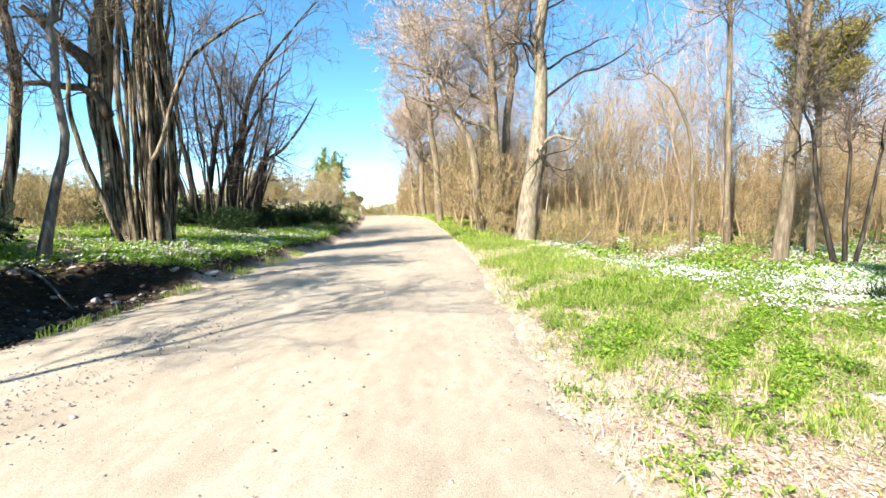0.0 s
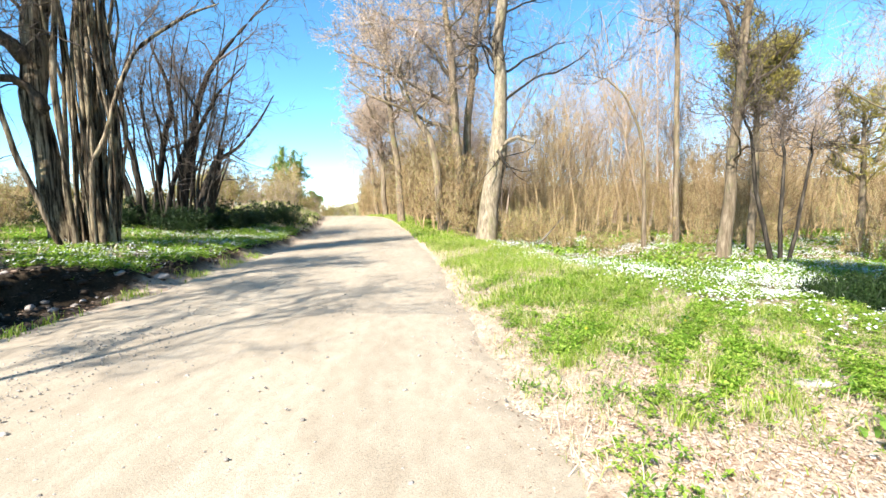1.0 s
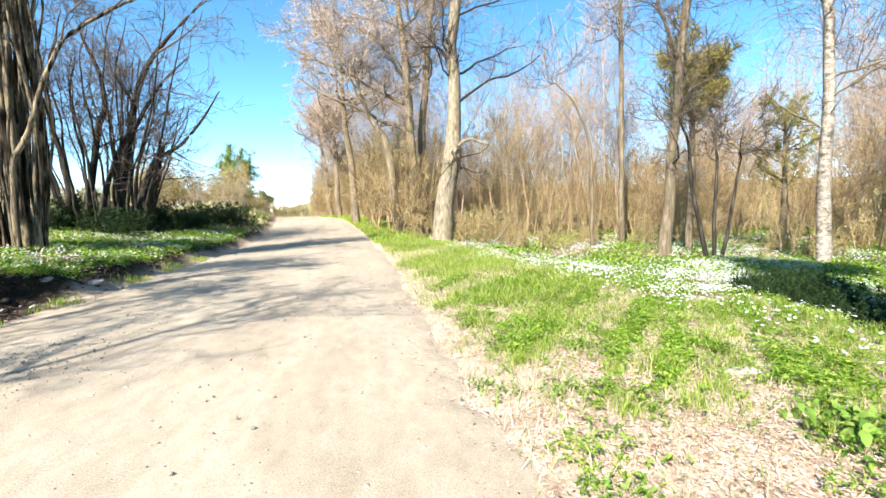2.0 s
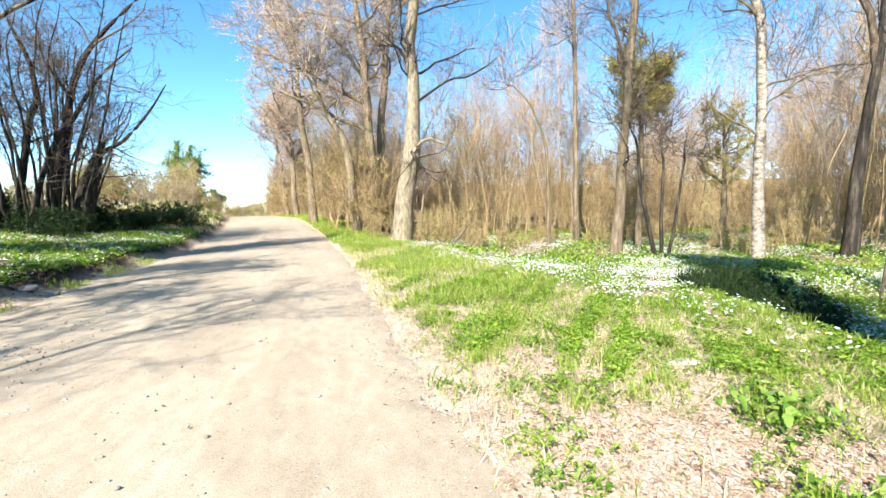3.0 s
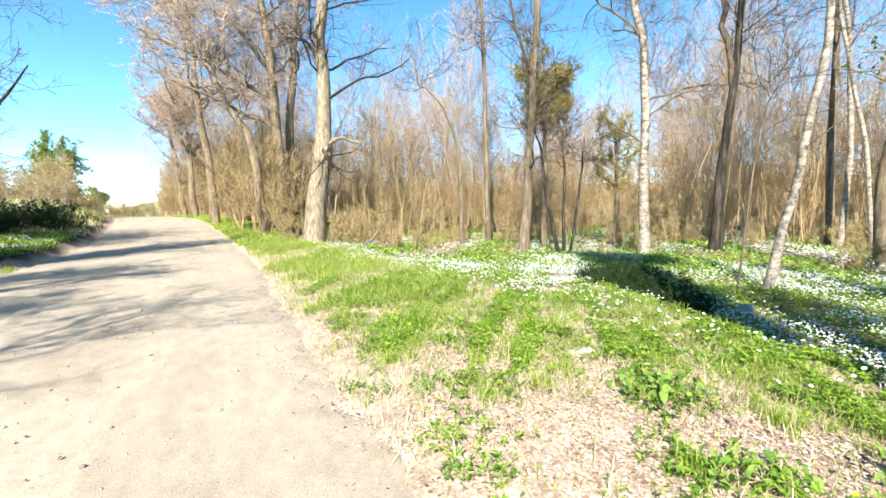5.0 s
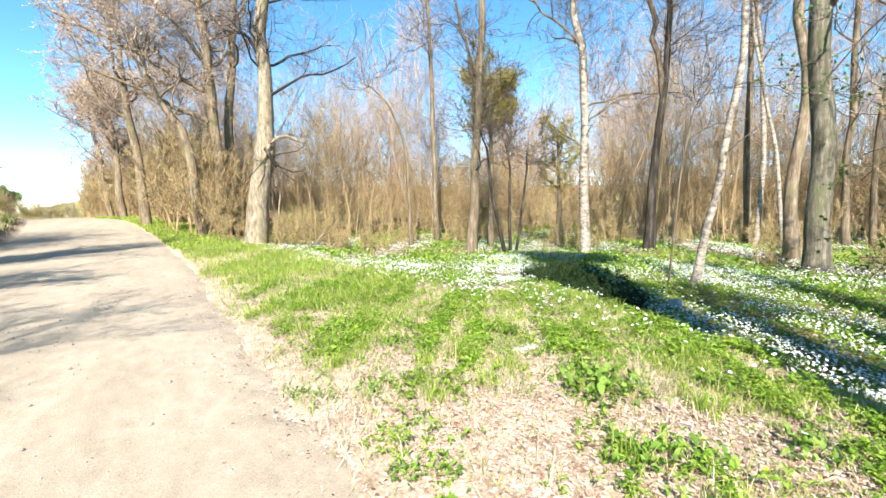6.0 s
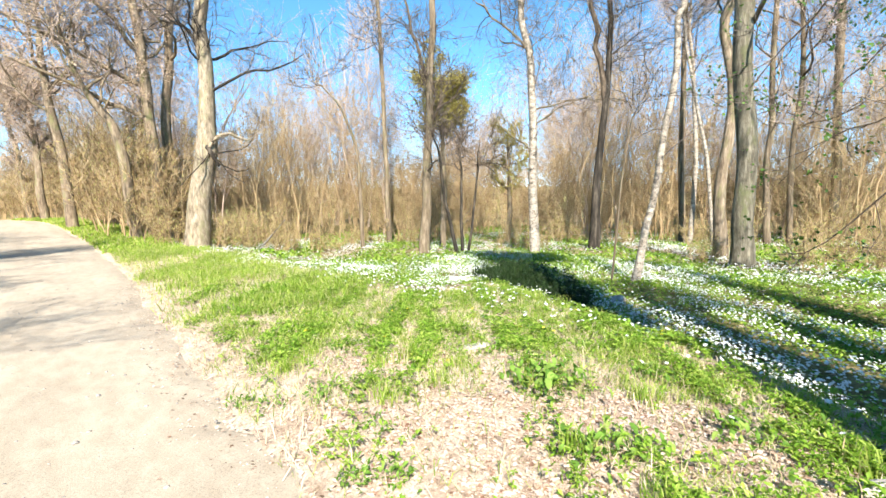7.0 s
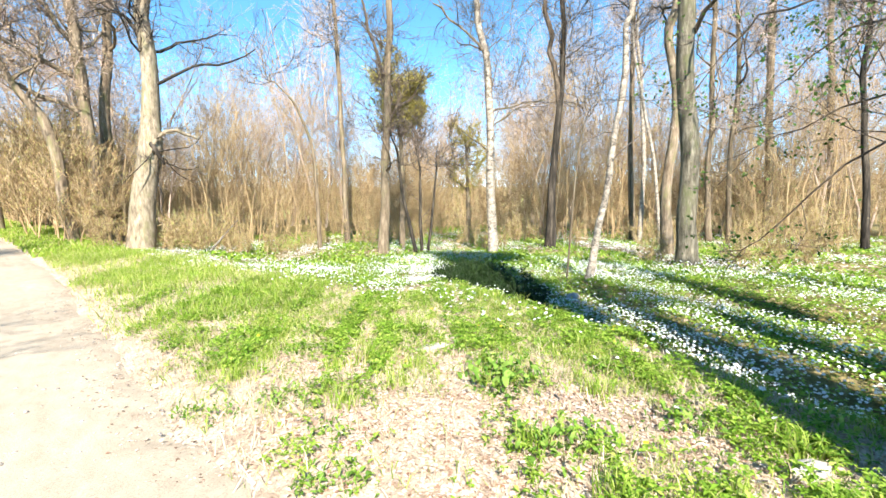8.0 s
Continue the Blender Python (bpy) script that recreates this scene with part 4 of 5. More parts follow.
# field side of the road: budding bushes on the bank near the crest, scrub in the field
BUSHES = [brushwood("budding_bush", "yellow-green budding bush on the road bank", 140 + j, 9, 3.6, 0.03, 0.01, M_TWIG if j == 2 else M_THICKET, (M_OLIVE_BUD, M_BUD, M_OLIVE_BUD)[j], 1.6, (25, 65), (8, 5, 3),
                    "bushes on the bank", (0.08, 0.16), small=True) for j in range(3)]
placed(BUSHES, polar_spots(26, -26, -10.5, 44, 62, lambda x, y: x - float(bend(y)) < -8.5), 9, (0.6, 1.15))
placed(BUSHES, [(float(bend(y)) - 7.6 - rng.uniform(0, 3.5), y) for y in np.linspace(38, 64, 16)], 15, (0.35, 0.7))
placed(BUSHES, polar_spots(11, -50, -27, 40, 60, lambda x, y: True), 10, (0.35, 0.6))
placed(SCRUB, polar_spots(14, -48, -33, 17, 30, lambda x, y: x < -11.5), 11, (0.5, 0.9))
placed(BUSHES, polar_spots(14, -47, -24, 30, 44, lambda x, y: x < -13), 24, (0.35, 0.6))
placed(BUSHES, [(float(bend(y)) - 8.5 - rng.uniform(0, 5), y) for y in np.linspace(62, 112, 18)], 14, (0.6, 1.0))
placed(BUSHES, [(-(0.122 + 0.009 * k) * d, d) for k, d in enumerate([124, 131, 138, 127, 134, 129, 137])] + [(-21.5, 126), (-24.0, 128), (-17.0, 150), (-15.0, 158)], 22, (0.9, 1.5))
placed(BUSHES, [(-12.3, 55.5), (-12.7, 59.0), (-13.3, 63.0), (-13.9, 67.0), (-14.8, 72.0), (-15.8, 78.0), (-16.8, 84.0), (-18.0, 91.0)], 16, (0.55, 0.85))
BRAMBLES = [brushwood("bramble_bush", "dark tangled bramble bush under the coppice, also copied out of view for shade", 150 + j, 14, 1.5, 0.012, 0.006, M_BRAMBLE, M_BRAMBLE, 0.9, (30, 80), (8, 5, 3), "brambles", (0.05, 0.1), 0.1, 0.0, True) for j in range(2)]
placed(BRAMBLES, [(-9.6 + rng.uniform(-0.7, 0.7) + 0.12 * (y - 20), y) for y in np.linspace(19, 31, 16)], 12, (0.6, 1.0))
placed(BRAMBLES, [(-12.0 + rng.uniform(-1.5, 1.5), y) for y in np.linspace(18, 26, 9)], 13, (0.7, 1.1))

# unseen copies added left of the view, only to shade the soil bank
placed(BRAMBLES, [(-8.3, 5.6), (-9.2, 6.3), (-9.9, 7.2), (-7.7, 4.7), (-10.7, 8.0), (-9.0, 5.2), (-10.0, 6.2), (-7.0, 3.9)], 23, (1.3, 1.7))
# near-black mounds planted where the ditch bank lies in shade, to deepen it
MOUND = [brushwood("low_bramble", "low bramble mound darkening the shaded ditch bank", 152, 16, 1.4, 0.012, 0.006, M_BRAMBLE, M_BRAMBLE, 1.0, (30, 80), (8, 5, 3), "brambles of the ditch", (0.05, 0.1), 0.1, 0.0, True)]
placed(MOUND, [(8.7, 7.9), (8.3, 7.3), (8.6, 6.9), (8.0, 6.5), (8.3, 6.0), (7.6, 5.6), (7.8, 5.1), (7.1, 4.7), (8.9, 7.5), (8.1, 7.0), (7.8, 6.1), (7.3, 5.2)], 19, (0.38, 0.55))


def pine(label, at, trunk_h, crown_r, crown_h, seed, tuft=0.16, n=26, wide=0.012, needle=M_NEEDLE, words="olive-green needles"):
    """A pine: bare trunk, spreading limbs and clouds of needles."""
    rng = np.random.default_rng(seed)
    org = np.array([*at, float(land(*at))])
    root = empty("pine_tree", org, label, "tree")
    P, R, V, t = trunk_mesh(rng, [(0, 0, 0, 0.16), (0.1, 0, trunk_h * 0.5, 0.13), (0, 0.1, trunk_h + crown_h * 0.7, 0.05)], 16, 9)
    mesh_object("trunk", V, t, M_GREY, root)
    lP, lR = grow(rng, P[None, 1:], R[None, 1:], n, (crown_r * 0.6, crown_r * 1.15), (50, 90), 6, start=trunk_h / (trunk_h + crown_h) * 0.95, up=0.25, wander=0.2)
    for j in range(n):
        mesh_object("limb", *tubes(lP[j:j + 1], lR[j:j + 1], 5), M_GREY, root)
    aP, aR = grow(rng, lP, lR, 7, (crown_r * 0.2, crown_r * 0.45), (25, 65), 4, start=0.3, up=0.25)
    tP, tR = grow(rng, aP, aR, 4, (0.1, 0.35), (20, 70), 2, start=0.2, up=0.3)
    nP, nR = grow(rng, tP, tR, 5, (tuft * 0.7, tuft * 1.3), (25, 75), 2, start=0.1, up=0.1)
    nR = np.full(nR.shape, wide)
    nR[:, -1] = wide * 0.2
    mesh_object("needles", *joined([tubes(aP, np.maximum(aR, 0.01), 3), tubes(tP, np.maximum(tR, 0.008), 3), tubes(nP, nR, 3)]), needle, root, words)
    return root


pine("young pine with a rounded olive crown behind the ash", (13.7, 16.5), 6.4, 1.6, 2.2, 160, 0.28, 40, 0.022)
pine("low pine in the wood behind the thicket", (19.5, 17.5), 4.2, 1.5, 2.6, 161)
pine("broad green pine above the road bank", (-16.6, 66), 3.0, 3.0, 5.0, 162, 0.5, 44, 0.045, M_FRESH, "fresh green needles")
pine("small round pine near the crest of the road", (-19.3, 97), 2.2, 1.9, 2.6, 163, 0.5, 20, 0.04, M_FRESH, "fresh green needles")

# ---------------------------------------------------------------- ground cover
def scatter(n, xr, yr, weight, seed):
    """About n places picked by the weight function over a stretch of the plan."""
    g = np.random.default_rng(seed)
    out, have = [], 0
    for _ in range(60):
        x, y = g.uniform(*xr, n), g.uniform(*yr, n)
        keep = g.uniform(0, 1, n) < weight(x, y)
        out.append(np.stack([x[keep], y[keep]], -1))
        have += int(keep.sum())
        if have >= n:
            break
    xy = np.concatenate(out)[:n]
    return g, np.concatenate([xy, land(xy[:, 0], xy[:, 1])[:, None]], 1)


def patches(x, y, s, seed=0.0):
    """Smooth patchiness from 0 to 1."""
    return 0.5 + 0.5 * np.tanh(2.2 * (np.sin(x * s + seed) * np.cos(y * s * 1.13 + 1.7 * seed) + 0.7 * np.sin(2.3 * s * x - 1.9 * s * y + seed * 3) + 0.4 * np.sin(5.1 * s * x + 4.3 * s * y + seed)))


def blades(g, at, height, width, lean=0.5):
    """Grass blades: bent, tapering, two segments each."""
    n = len(at)
    a = g.uniform(0, 2 * math.pi, n)
    side = np.stack([np.cos(a), np.sin(a), np.zeros(n)], -1)
    b = g.uniform(0, 2 * math.pi, n)
    out = np.stack([np.cos(b), np.sin(b), np.zeros(n)], -1) * g.uniform(0.1, lean, n)[:, None]
    h = g.uniform(*height, n)[:, None]
    w = g.uniform(*width, n)[:, None] * 0.5
    up = np.array([0, 0, 1.0])
    p0, p1, p2 = at - up * 0.01, at + (up * 0.6 + out * 0.35) * h, at + (up * (1 - 0.35 * np.linalg.norm(out, axis=1, keepdims=True)) + out) * h
    V = np.stack([p0 - side * w, p0 + side * w, p1 - side * w * 0.8, p1 + side * w * 0.8, p2], 1)
    i = np.arange(n)[:, None] * 5
    return V.reshape(-1, 3), np.concatenate([i + [0, 1, 3], i + [0, 3, 2], i + [2, 3, 4]])


def leaf_sprigs(g, at, size, height, lobes=3):
    """Low herbs: a few pointed, folded leaflets round one point."""
    n = len(at)
    chunks = []
    h = g.uniform(*height, n)[:, None]
    s = g.uniform(*size, n)[:, None]
    a0 = g.uniform(0, 2 * math.pi, n)
    base = at + np.concatenate([np.zeros((n, 2)), h], 1)
    for j in range(lobes):
        a = a0 + j * 2 * math.pi / lobes + g.normal(size=n) * 0.3
        d = np.stack([np.cos(a), np.sin(a), g.uniform(-0.3, 0.9, n)], -1)
        e = np.stack([-np.sin(a), np.cos(a), g.normal(size=n) * 0.25], -1)
        V = np.stack([base, base + s * (0.55 * d + 0.22 * e), base + s * d - [0, 0, 0.01], base + s * (0.55 * d - 0.22 * e)], 1)
        i = np.arange(n)[:, None] * 4
        chunks.append((V.reshape(-1, 3), np.concatenate([i + [0, 2, 1], i + [0, 3, 2]])))
    return joined(chunks)


def flowers(g, at, size, height, petals=6):
    """Star-shaped flowers: separate petals raised on a tilted cup."""
    n = len(at)
    s = g.uniform(*size, n)[:, None] * 0.5
    tilt = g.normal(size=(n, 3)) * 0.28 + np.array([-0.18, -0.15, 1.0])
    N = unit(tilt)
    A = unit(np.cross(N, np.array([0.3, 1.0, 0.1])))
    B = np.cross(N, A)
    c = at + np.concatenate([np.zeros((n, 2)), g.uniform(*height, n)[:, None]], 1)
    chunks = []
    for j in range(petals):
        a = 2 * math.pi * j / petals + g.normal(size=n) * 0.08
        d = np.cos(a)[:, None] * A + np.sin(a)[:, None] * B
        e = -np.sin(a)[:, None] * A + np.cos(a)[:, None] * B
        V = np.stack([c, c + s * (0.6 * d + 0.34 * e + 0.16 * N), c + s * (d + 0.2 * N), c + s * (0.6 * d - 0.34 * e + 0.16 * N)], 1)
        i = np.arange(n)[:, None] * 4
        chunks.append((V.reshape(-1, 3), np.concatenate([i + [0, 2, 1], i + [0, 3, 2]])))
    return joined(chunks)


def fallen_leaves(g, at, size):
    """Dry leaves lying at odd angles, curled along the middle."""
    n = len(at)
    a = g.uniform(0, 2 * math.pi, n)
    d = np.stack([np.cos(a), np.sin(a), g.normal(size=n) * 0.15], -1)
    e = np.stack([-np.sin(a), np.cos(a), g.normal(size=n) * 0.18], -1)
    s = (size[0] + (size[1] - size[0]) * g.uniform(0, 1, n) ** 1.8)[:, None]
    c = at + np.array([0, 0, 0.008])
    curl = np.array([0, 0, 1.0]) * g.uniform(0.02, 0.2, n)[:, None]
    w = g.uniform(0.2, 0.36, n)[:, None]
    V = np.stack([c - s * 0.5 * d, c - s * 0.22 * d + s * (w * e + curl), c + s * 0.18 * d + s * (0.9 * w * e + 1.3 * curl), c + s * 0.5 * d + s * 0.4 * curl,
                  c + s * 0.18 * d + s * (-0.9 * w * e + curl), c - s * 0.22 * d + s * (-w * e + curl * 0.7), c], 1)
    i = np.arange(n)[:, None] * 7
    return V.reshape(-1, 3), np.concatenate([i + [6, j, (j + 1) % 6] for j in range(6)])


def stuff(name, label, category, V, t, mat):
    return tagged(mesh_object(name, V, t, mat), label, category, kind="stuff")


def offset(x, y):
    return x - bend(y)


def litter_patch(x, y):
    """Where dry leaves lie thick and little grows."""
    a = np.exp(-(((x - 1.95) / 0.95) ** 2 + ((y - 2.0) / 1.25) ** 2) ** 1.5)
    b = np.exp(-(((x - 3.1) / 0.5) ** 2 + ((y - 0.95) / 0.9) ** 2) ** 1.5)
    c = 0.7 * np.exp(-(((x - 2.3) / 0.5) ** 2 + ((y - 3.6) / 0.4) ** 2) ** 1.5)
    return np.clip(a + b + c, 0, 1)


def on_verge(x, y):
    v, e = offset(x, y), x - ditch_edge(y)
    far_edge = np.where(y < 6.5, 1 - smoothstep(-0.02, 0.2, e), 1 - smoothstep(3.6, 5.2, v))
    return (0.12 * smoothstep(0.85, 1.1, v) + 0.88 * smoothstep(1.1, 2.3, v + 0.5 * patches(x, y, 2.3, 1.9))) * far_edge


green = lambda x, y: on_verge(x, y) * (1 - 0.93 * litter_patch(x, y)) * (0.07 + 0.93 * patches(x, y, 1.3, 0.4) * (0.12 + 0.88 * patches(x, y, 5.1, 2.7)))
g, at = scatter(27000, (0.9, 7.5), (-1.0, 7.0), green, 200)
stuff("grass", "short fresh green grass on the road verge", "grass", *blades(g, at, (0.02, 0.15), (0.003, 0.007), 1.9), M_GRASS)
g, at = scatter(34000, (0.9, 6.5), (6.5, 22.0), lambda x, y: on_verge(x, y) * (0.12 + 0.88 * patches(x, y, 0.9, 0.4) * (0.35 + 0.65 * patches(x, y, 3.4, 1.2))), 201)
stuff("grass", "taller sunlit grass along the verge", "grass", *blades(g, at, (0.04, 0.28), (0.006, 0.014), 1.8), M_GRASS)
g, at = scatter(20000, (-8.0, 6.0), (21.0, 60.0), lambda x, y: smoothstep(0.9, 1.3, offset(x, y)) * (1 - smoothstep(3.4, 4.6, offset(x, y))), 202)
stuff("grass", "far verge grass beside the gravel road", "grass", *blades(g, at, (0.08, 0.26), (0.03, 0.06), 0.8), M_GRASS)
g, at = scatter(20000, (0.8, 7.0), (-1.0, 20.0), lambda x, y: smoothstep(0.8, 1.1, offset(x, y)) * on_verge(x + 0.4, y) * (1 - 0.75 * litter_patch(x, y)) * (0.2 + 0.8 * patches(x, y, 1.9, 2.2)), 203)
stuff("straw", "bleached dry straw lying in the verge", "straw", *blades(g, at, (0.05, 0.17), (0.003, 0.008), 2.8), M_STRAW)
g, at = scatter(23000, (1.1, 7.5), (-1.0, 9.0), lambda x, y: on_verge(x - 0.2, y) * (1 - litter_patch(x, y)) * (0.03 + 0.97 * patches(x, y, 1.6, 3.1) ** 1.5 * patches(x, y, 4.6, 0.8) ** 1.5), 204)
stuff("herb_cover", "low leafy weeds among the verge grass", "weeds", *leaf_sprigs(g, at, (0.014, 0.05), (0.005, 0.11), 6), M_HERB)


def wood_floor(x, y):
    e = x - ditch_edge(y)
    return np.where(y < 7.0, smoothstep(0.0, 0.3, e), smoothstep(4.2, 6.0, offset(x, y))) * (1 - 0.93 * shaded_bank(x, y))


g, at = scatter(34000, (4.0, 15.0), (-1.5, 14.0), lambda x, y: wood_floor(x, y) * (0.35 + 0.65 * patches(x, y, 1.1, 1.1)), 205)
stuff("herb_cover", "dense green leaves of woodland anemones", "weeds", *leaf_sprigs(g, at, (0.035, 0.075), (0.02, 0.13), 4), M_HERB)
g, at = scatter(19000, (5.0, 36.0), (-2.0, 30.0), lambda x, y: wood_floor(x, y) * (np.hypot(x, y) > 13) * (0.1 + 0.9 * patches(x, y, 0.6, 2.1)), 206)
stuff("herb_cover", "green woodland floor plants between the trees", "weeds", *leaf_sprigs(g, at, (0.1, 0.2), (0.03, 0.12)), M_HERB)
bloom = lambda x, y: wood_floor(x, y) * (0.05 + 0.95 * patches(x, y, 0.8, 4.4) ** 2 * (0.2 + 0.8 * patches(x, y, 2.9, 1.4)))
g, at = scatter(14000, (4.2, 14.0), (-1.5, 13.0), bloom, 207)
stuff("anemone_flowers", "white wood anemones flowering over the ditch bank", "flowers", *flowers(g, at, (0.024, 0.042), (0.08, 0.19)), M_PETAL)
g, at = scatter(28000, (5.0, 34.0), (-2.0, 26.0), lambda x, y: wood_floor(x, y) * (np.hypot(x, y) > 12) * (0.06 + 0.94 * patches(x, y, 0.45, 4.4) ** 2 * (0.2 + 0.8 * patches(x, y, 1.5, 3.3))), 208)
stuff("anemone_flowers", "white carpet of anemones under the bare trees", "flowers", *flowers(g, at, (0.038, 0.06), (0.08, 0.2), 5), M_PETAL)
band = lambda x, y: np.exp(-((offset(x, y) - 4.5 - 0.12 * (14 - np.minimum(y, 14))) / 0.7) ** 2) * (y > 4.3) * (0.1 + 0.9 * patches(x, y, 1.9, 0.9)) * (1 - shaded_bank(x, y))
g, at = scatter(1800, (2.0, 8.0), (4.3, 24.0), band, 209)
stuff("anemone_flowers", "drift of white anemones along the verge edge", "flowers", *flowers(g, at, (0.03, 0.05), (0.08, 0.17)), M_PETAL)
g, at = scatter(5000, (4.0, 9.0), (-1.0, 6.0), lambda x, y: smoothstep(0.0, 0.3, x - ditch_edge(y)) * (1 - smoothstep(1.6, 2.6, x - ditch_edge(y))) * (1 - shaded_bank(x, y)) * (0.25 + 0.75 * patches(x, y, 1.7, 0.5)), 215)
stuff("anemone_flowers", "white anemones crowding the shaded ditch", "flowers", *flowers(g, at, (0.026, 0.044), (0.08, 0.2)), M_PETAL)
g, at = scatter(1100, (0.8, 4.6), (-0.5, 5.5), lambda x, y: litter_patch(x, y), 216)
stuff("straw", "flattened pale straw over the dry leaves", "straw", *blades(g, at, (0.02, 0.05), (0.003, 0.006), 4.0), M_STRAW)
g, at = scatter(34000, (0.8, 4.8), (-0.5, 6.5), lambda x, y: np.clip(litter_patch(x, y) * (0.35 + 0.65 * patches(x, y, 3.7, 1.1)) + 0.22 * on_verge(x, y) + 0.05, 0, 1) * smoothstep(0.85, 1.4, x), 212)
stuff("leaf_litter", "dry pale brown beech leaves on the verge", "leaves", *fallen_leaves(g, at, (0.006, 0.042)), M_DRYLEAF)
g, at = scatter(17000, (5.0, 30.0), (-1.0, 24.0), lambda x, y: wood_floor(x, y) * (1 - 0.7 * patches(x, y, 0.6, 2.1)), 213)
stuff("leaf_litter", "brown fallen leaves on the wood floor", "leaves", *fallen_leaves(g, at, (0.05, 0.12)), M_DRYLEAF)


def crumbs(n, seed, size, mat, label):
    """Bits of dead leaf blown along the edge of the gravel."""
    g, at = scatter(n, (0.3, 1.5), (0.3, 12.0), lambda x, y: np.exp(-((x - 0.86) / 0.26) ** 2) * (0.15 + 0.85 * patches(x, y, 2.6, seed)), seed)
    u = np.clip((at[:, 0] - EDGE_L) / (EDGE_R - EDGE_L), 0, 1)
    at[:, 2] = np.maximum(at[:, 2], road_height(at[:, 1]) + 0.05 * (1 - (2 * u - 1) ** 2) * (at[:, 0] < EDGE_R + 0.1)) - 0.004
    stuff("leaf_litter", label, "leaves", *fallen_leaves(g, at, size), mat)


crumbs(1500, 231, (0.008, 0.034), M_DRYLEAF, "pale leaf crumbs along the edge of the gravel")
crumbs(800, 232, (0.008, 0.036), M_BROWNLEAF, "brown leaf crumbs along the edge of the gravel")


# left bank
def bank_top(x, y):
    foot = 5.0 + 2.0 * (1 - smoothstep(7.2, 9.6, y)) * smoothstep(-2, 3, y)
    return smoothstep(foot + 0.2, foot + 0.8, -offset(x, y))


g, at = scatter(24000, (-16.0, -5.0), (5.0, 26.0), lambda x, y: bank_top(x, y) * (1 - smoothstep(4, 8, -offset(x, y) - 6)) * (0.06 + 0.94 * patches(x, y, 1.5, 5.0) ** 1.5), 220)
stuff("herb_cover", "green anemone leaves on the roadside bank", "weeds", *leaf_sprigs(g, at, (0.05, 0.1), (0.03, 0.2), 4), M_HERB)
g, at = scatter(5000, (-15.0, -5.0), (5.0, 24.0), lambda x, y: bank_top(x, y) * (1 - smoothstep(3, 6, -offset(x, y) - 6)) * patches(x, y, 0.9, 5.6), 221)
stuff("anemone_flowers", "white anemones on the roadside bank", "flowers", *flowers(g, at, (0.04, 0.06), (0.14, 0.22)), M_PETAL)
g, at = scatter(20000, (-40.0, -6.0), (10.0, 60.0), lambda x, y: bank_top(x - 0.3, y) * (0.4 + 0.6 * patches(x, y, 0.4, 1.0)), 222)
stuff("field_grass", "yellowed tall grass on the field slope", "grass", *blades(g, at, (0.12, 0.4), (0.015, 0.04), 1.3), M_STRAW)
g, at = scatter(24000, (-30.0, -5.5), (18.0, 60.0), lambda x, y: bank_top(x, y) * (1 - smoothstep(5, 14, -offset(x, y) - 5)), 223)
stuff("grass", "green grass on the far road bank", "grass", *blades(g, at, (0.06, 0.22), (0.014, 0.032), 1.4), M_GRASS)
g, at = scatter(9000, (-11.5, -4.9), (2.0, 18.0), lambda x, y: smoothstep(4.95, 5.4, -offset(x, y)) * (1 - smoothstep(8.0, 11.3, -offset(x, y))) * (0.3 + 0.7 * patches(x, y, 2.0, 0.3)), 224)
stuff("leaf_litter", "dark brown leaves on the bare soil bank", "leaves", *fallen_leaves(g, at, (0.04, 0.1)), M_BROWNLEAF)
g, at = scatter(1100, (-6.2, -4.6), (2.0, 16.0), lambda x, y: np.exp(-((offset(x, y) + 5.0) / 0.2) ** 2) * patches(x, y, 2.4, 1.3) ** 4, 225)
stuff("grass", "tufts of grass along the gravel edge", "grass", *blades(g, at, (0.05, 0.2), (0.008, 0.016), 0.8), M_GRASS)


# ---------------------------------------------------------------- stones
def stone_shape(seed, rough=0.25, flat=0.55, level=2):
    bm = bmesh.new()
    bmesh.ops.create_icosphere(bm, subdivisions=level, radius=0.5)
    off = Vector((seed * 3.7, seed * 1.9, 0))
    for v in bm.verts:
        v.co *= 1 + rough * noise.noise(v.co * 2.2 + off) + 0.4 * rough * noise.noise(v.co * 6 + off)
        v.co.z *= flat
    V = np.array([v.co[:] for v in bm.verts])
    t = np.array([[v.index for v in f.verts] for f in bm.faces])
    bm.free()
    return V, t


def stone(name, label, at, size, seed, mat, turn=0.0, flat=0.55, group=""):
    V, t = stone_shape(seed, 0.45, flat, 3 if size[0] > 0.1 else 2)
    ob = mesh_object(name, V * np.array(size), t, mat)
    z = float(land(*at)) + size[2] * flat * 0.18
    ob.matrix_basis = pose(at[0], at[1], z, 4, -5, turn)
    return tagged(ob, label, "stone", group)


stone("boulder", "rounded grey boulder on the ditch bank", (8.0, 4.2), (0.38, 0.3, 0.42), 1, M_BOULDER, 30, 0.8)
stone("flat_stone", "pale flat stone lying in the verge grass", (3.18, 0.1), (0.24, 0.13, 0.2), 2, M_ROCK, -35, 0.75)
stone("flat_stone", "white flat stone half sunk in dry leaves", (3.2, 3.13), (0.34, 0.16, 0.12), 3, M_ROCK, -20)
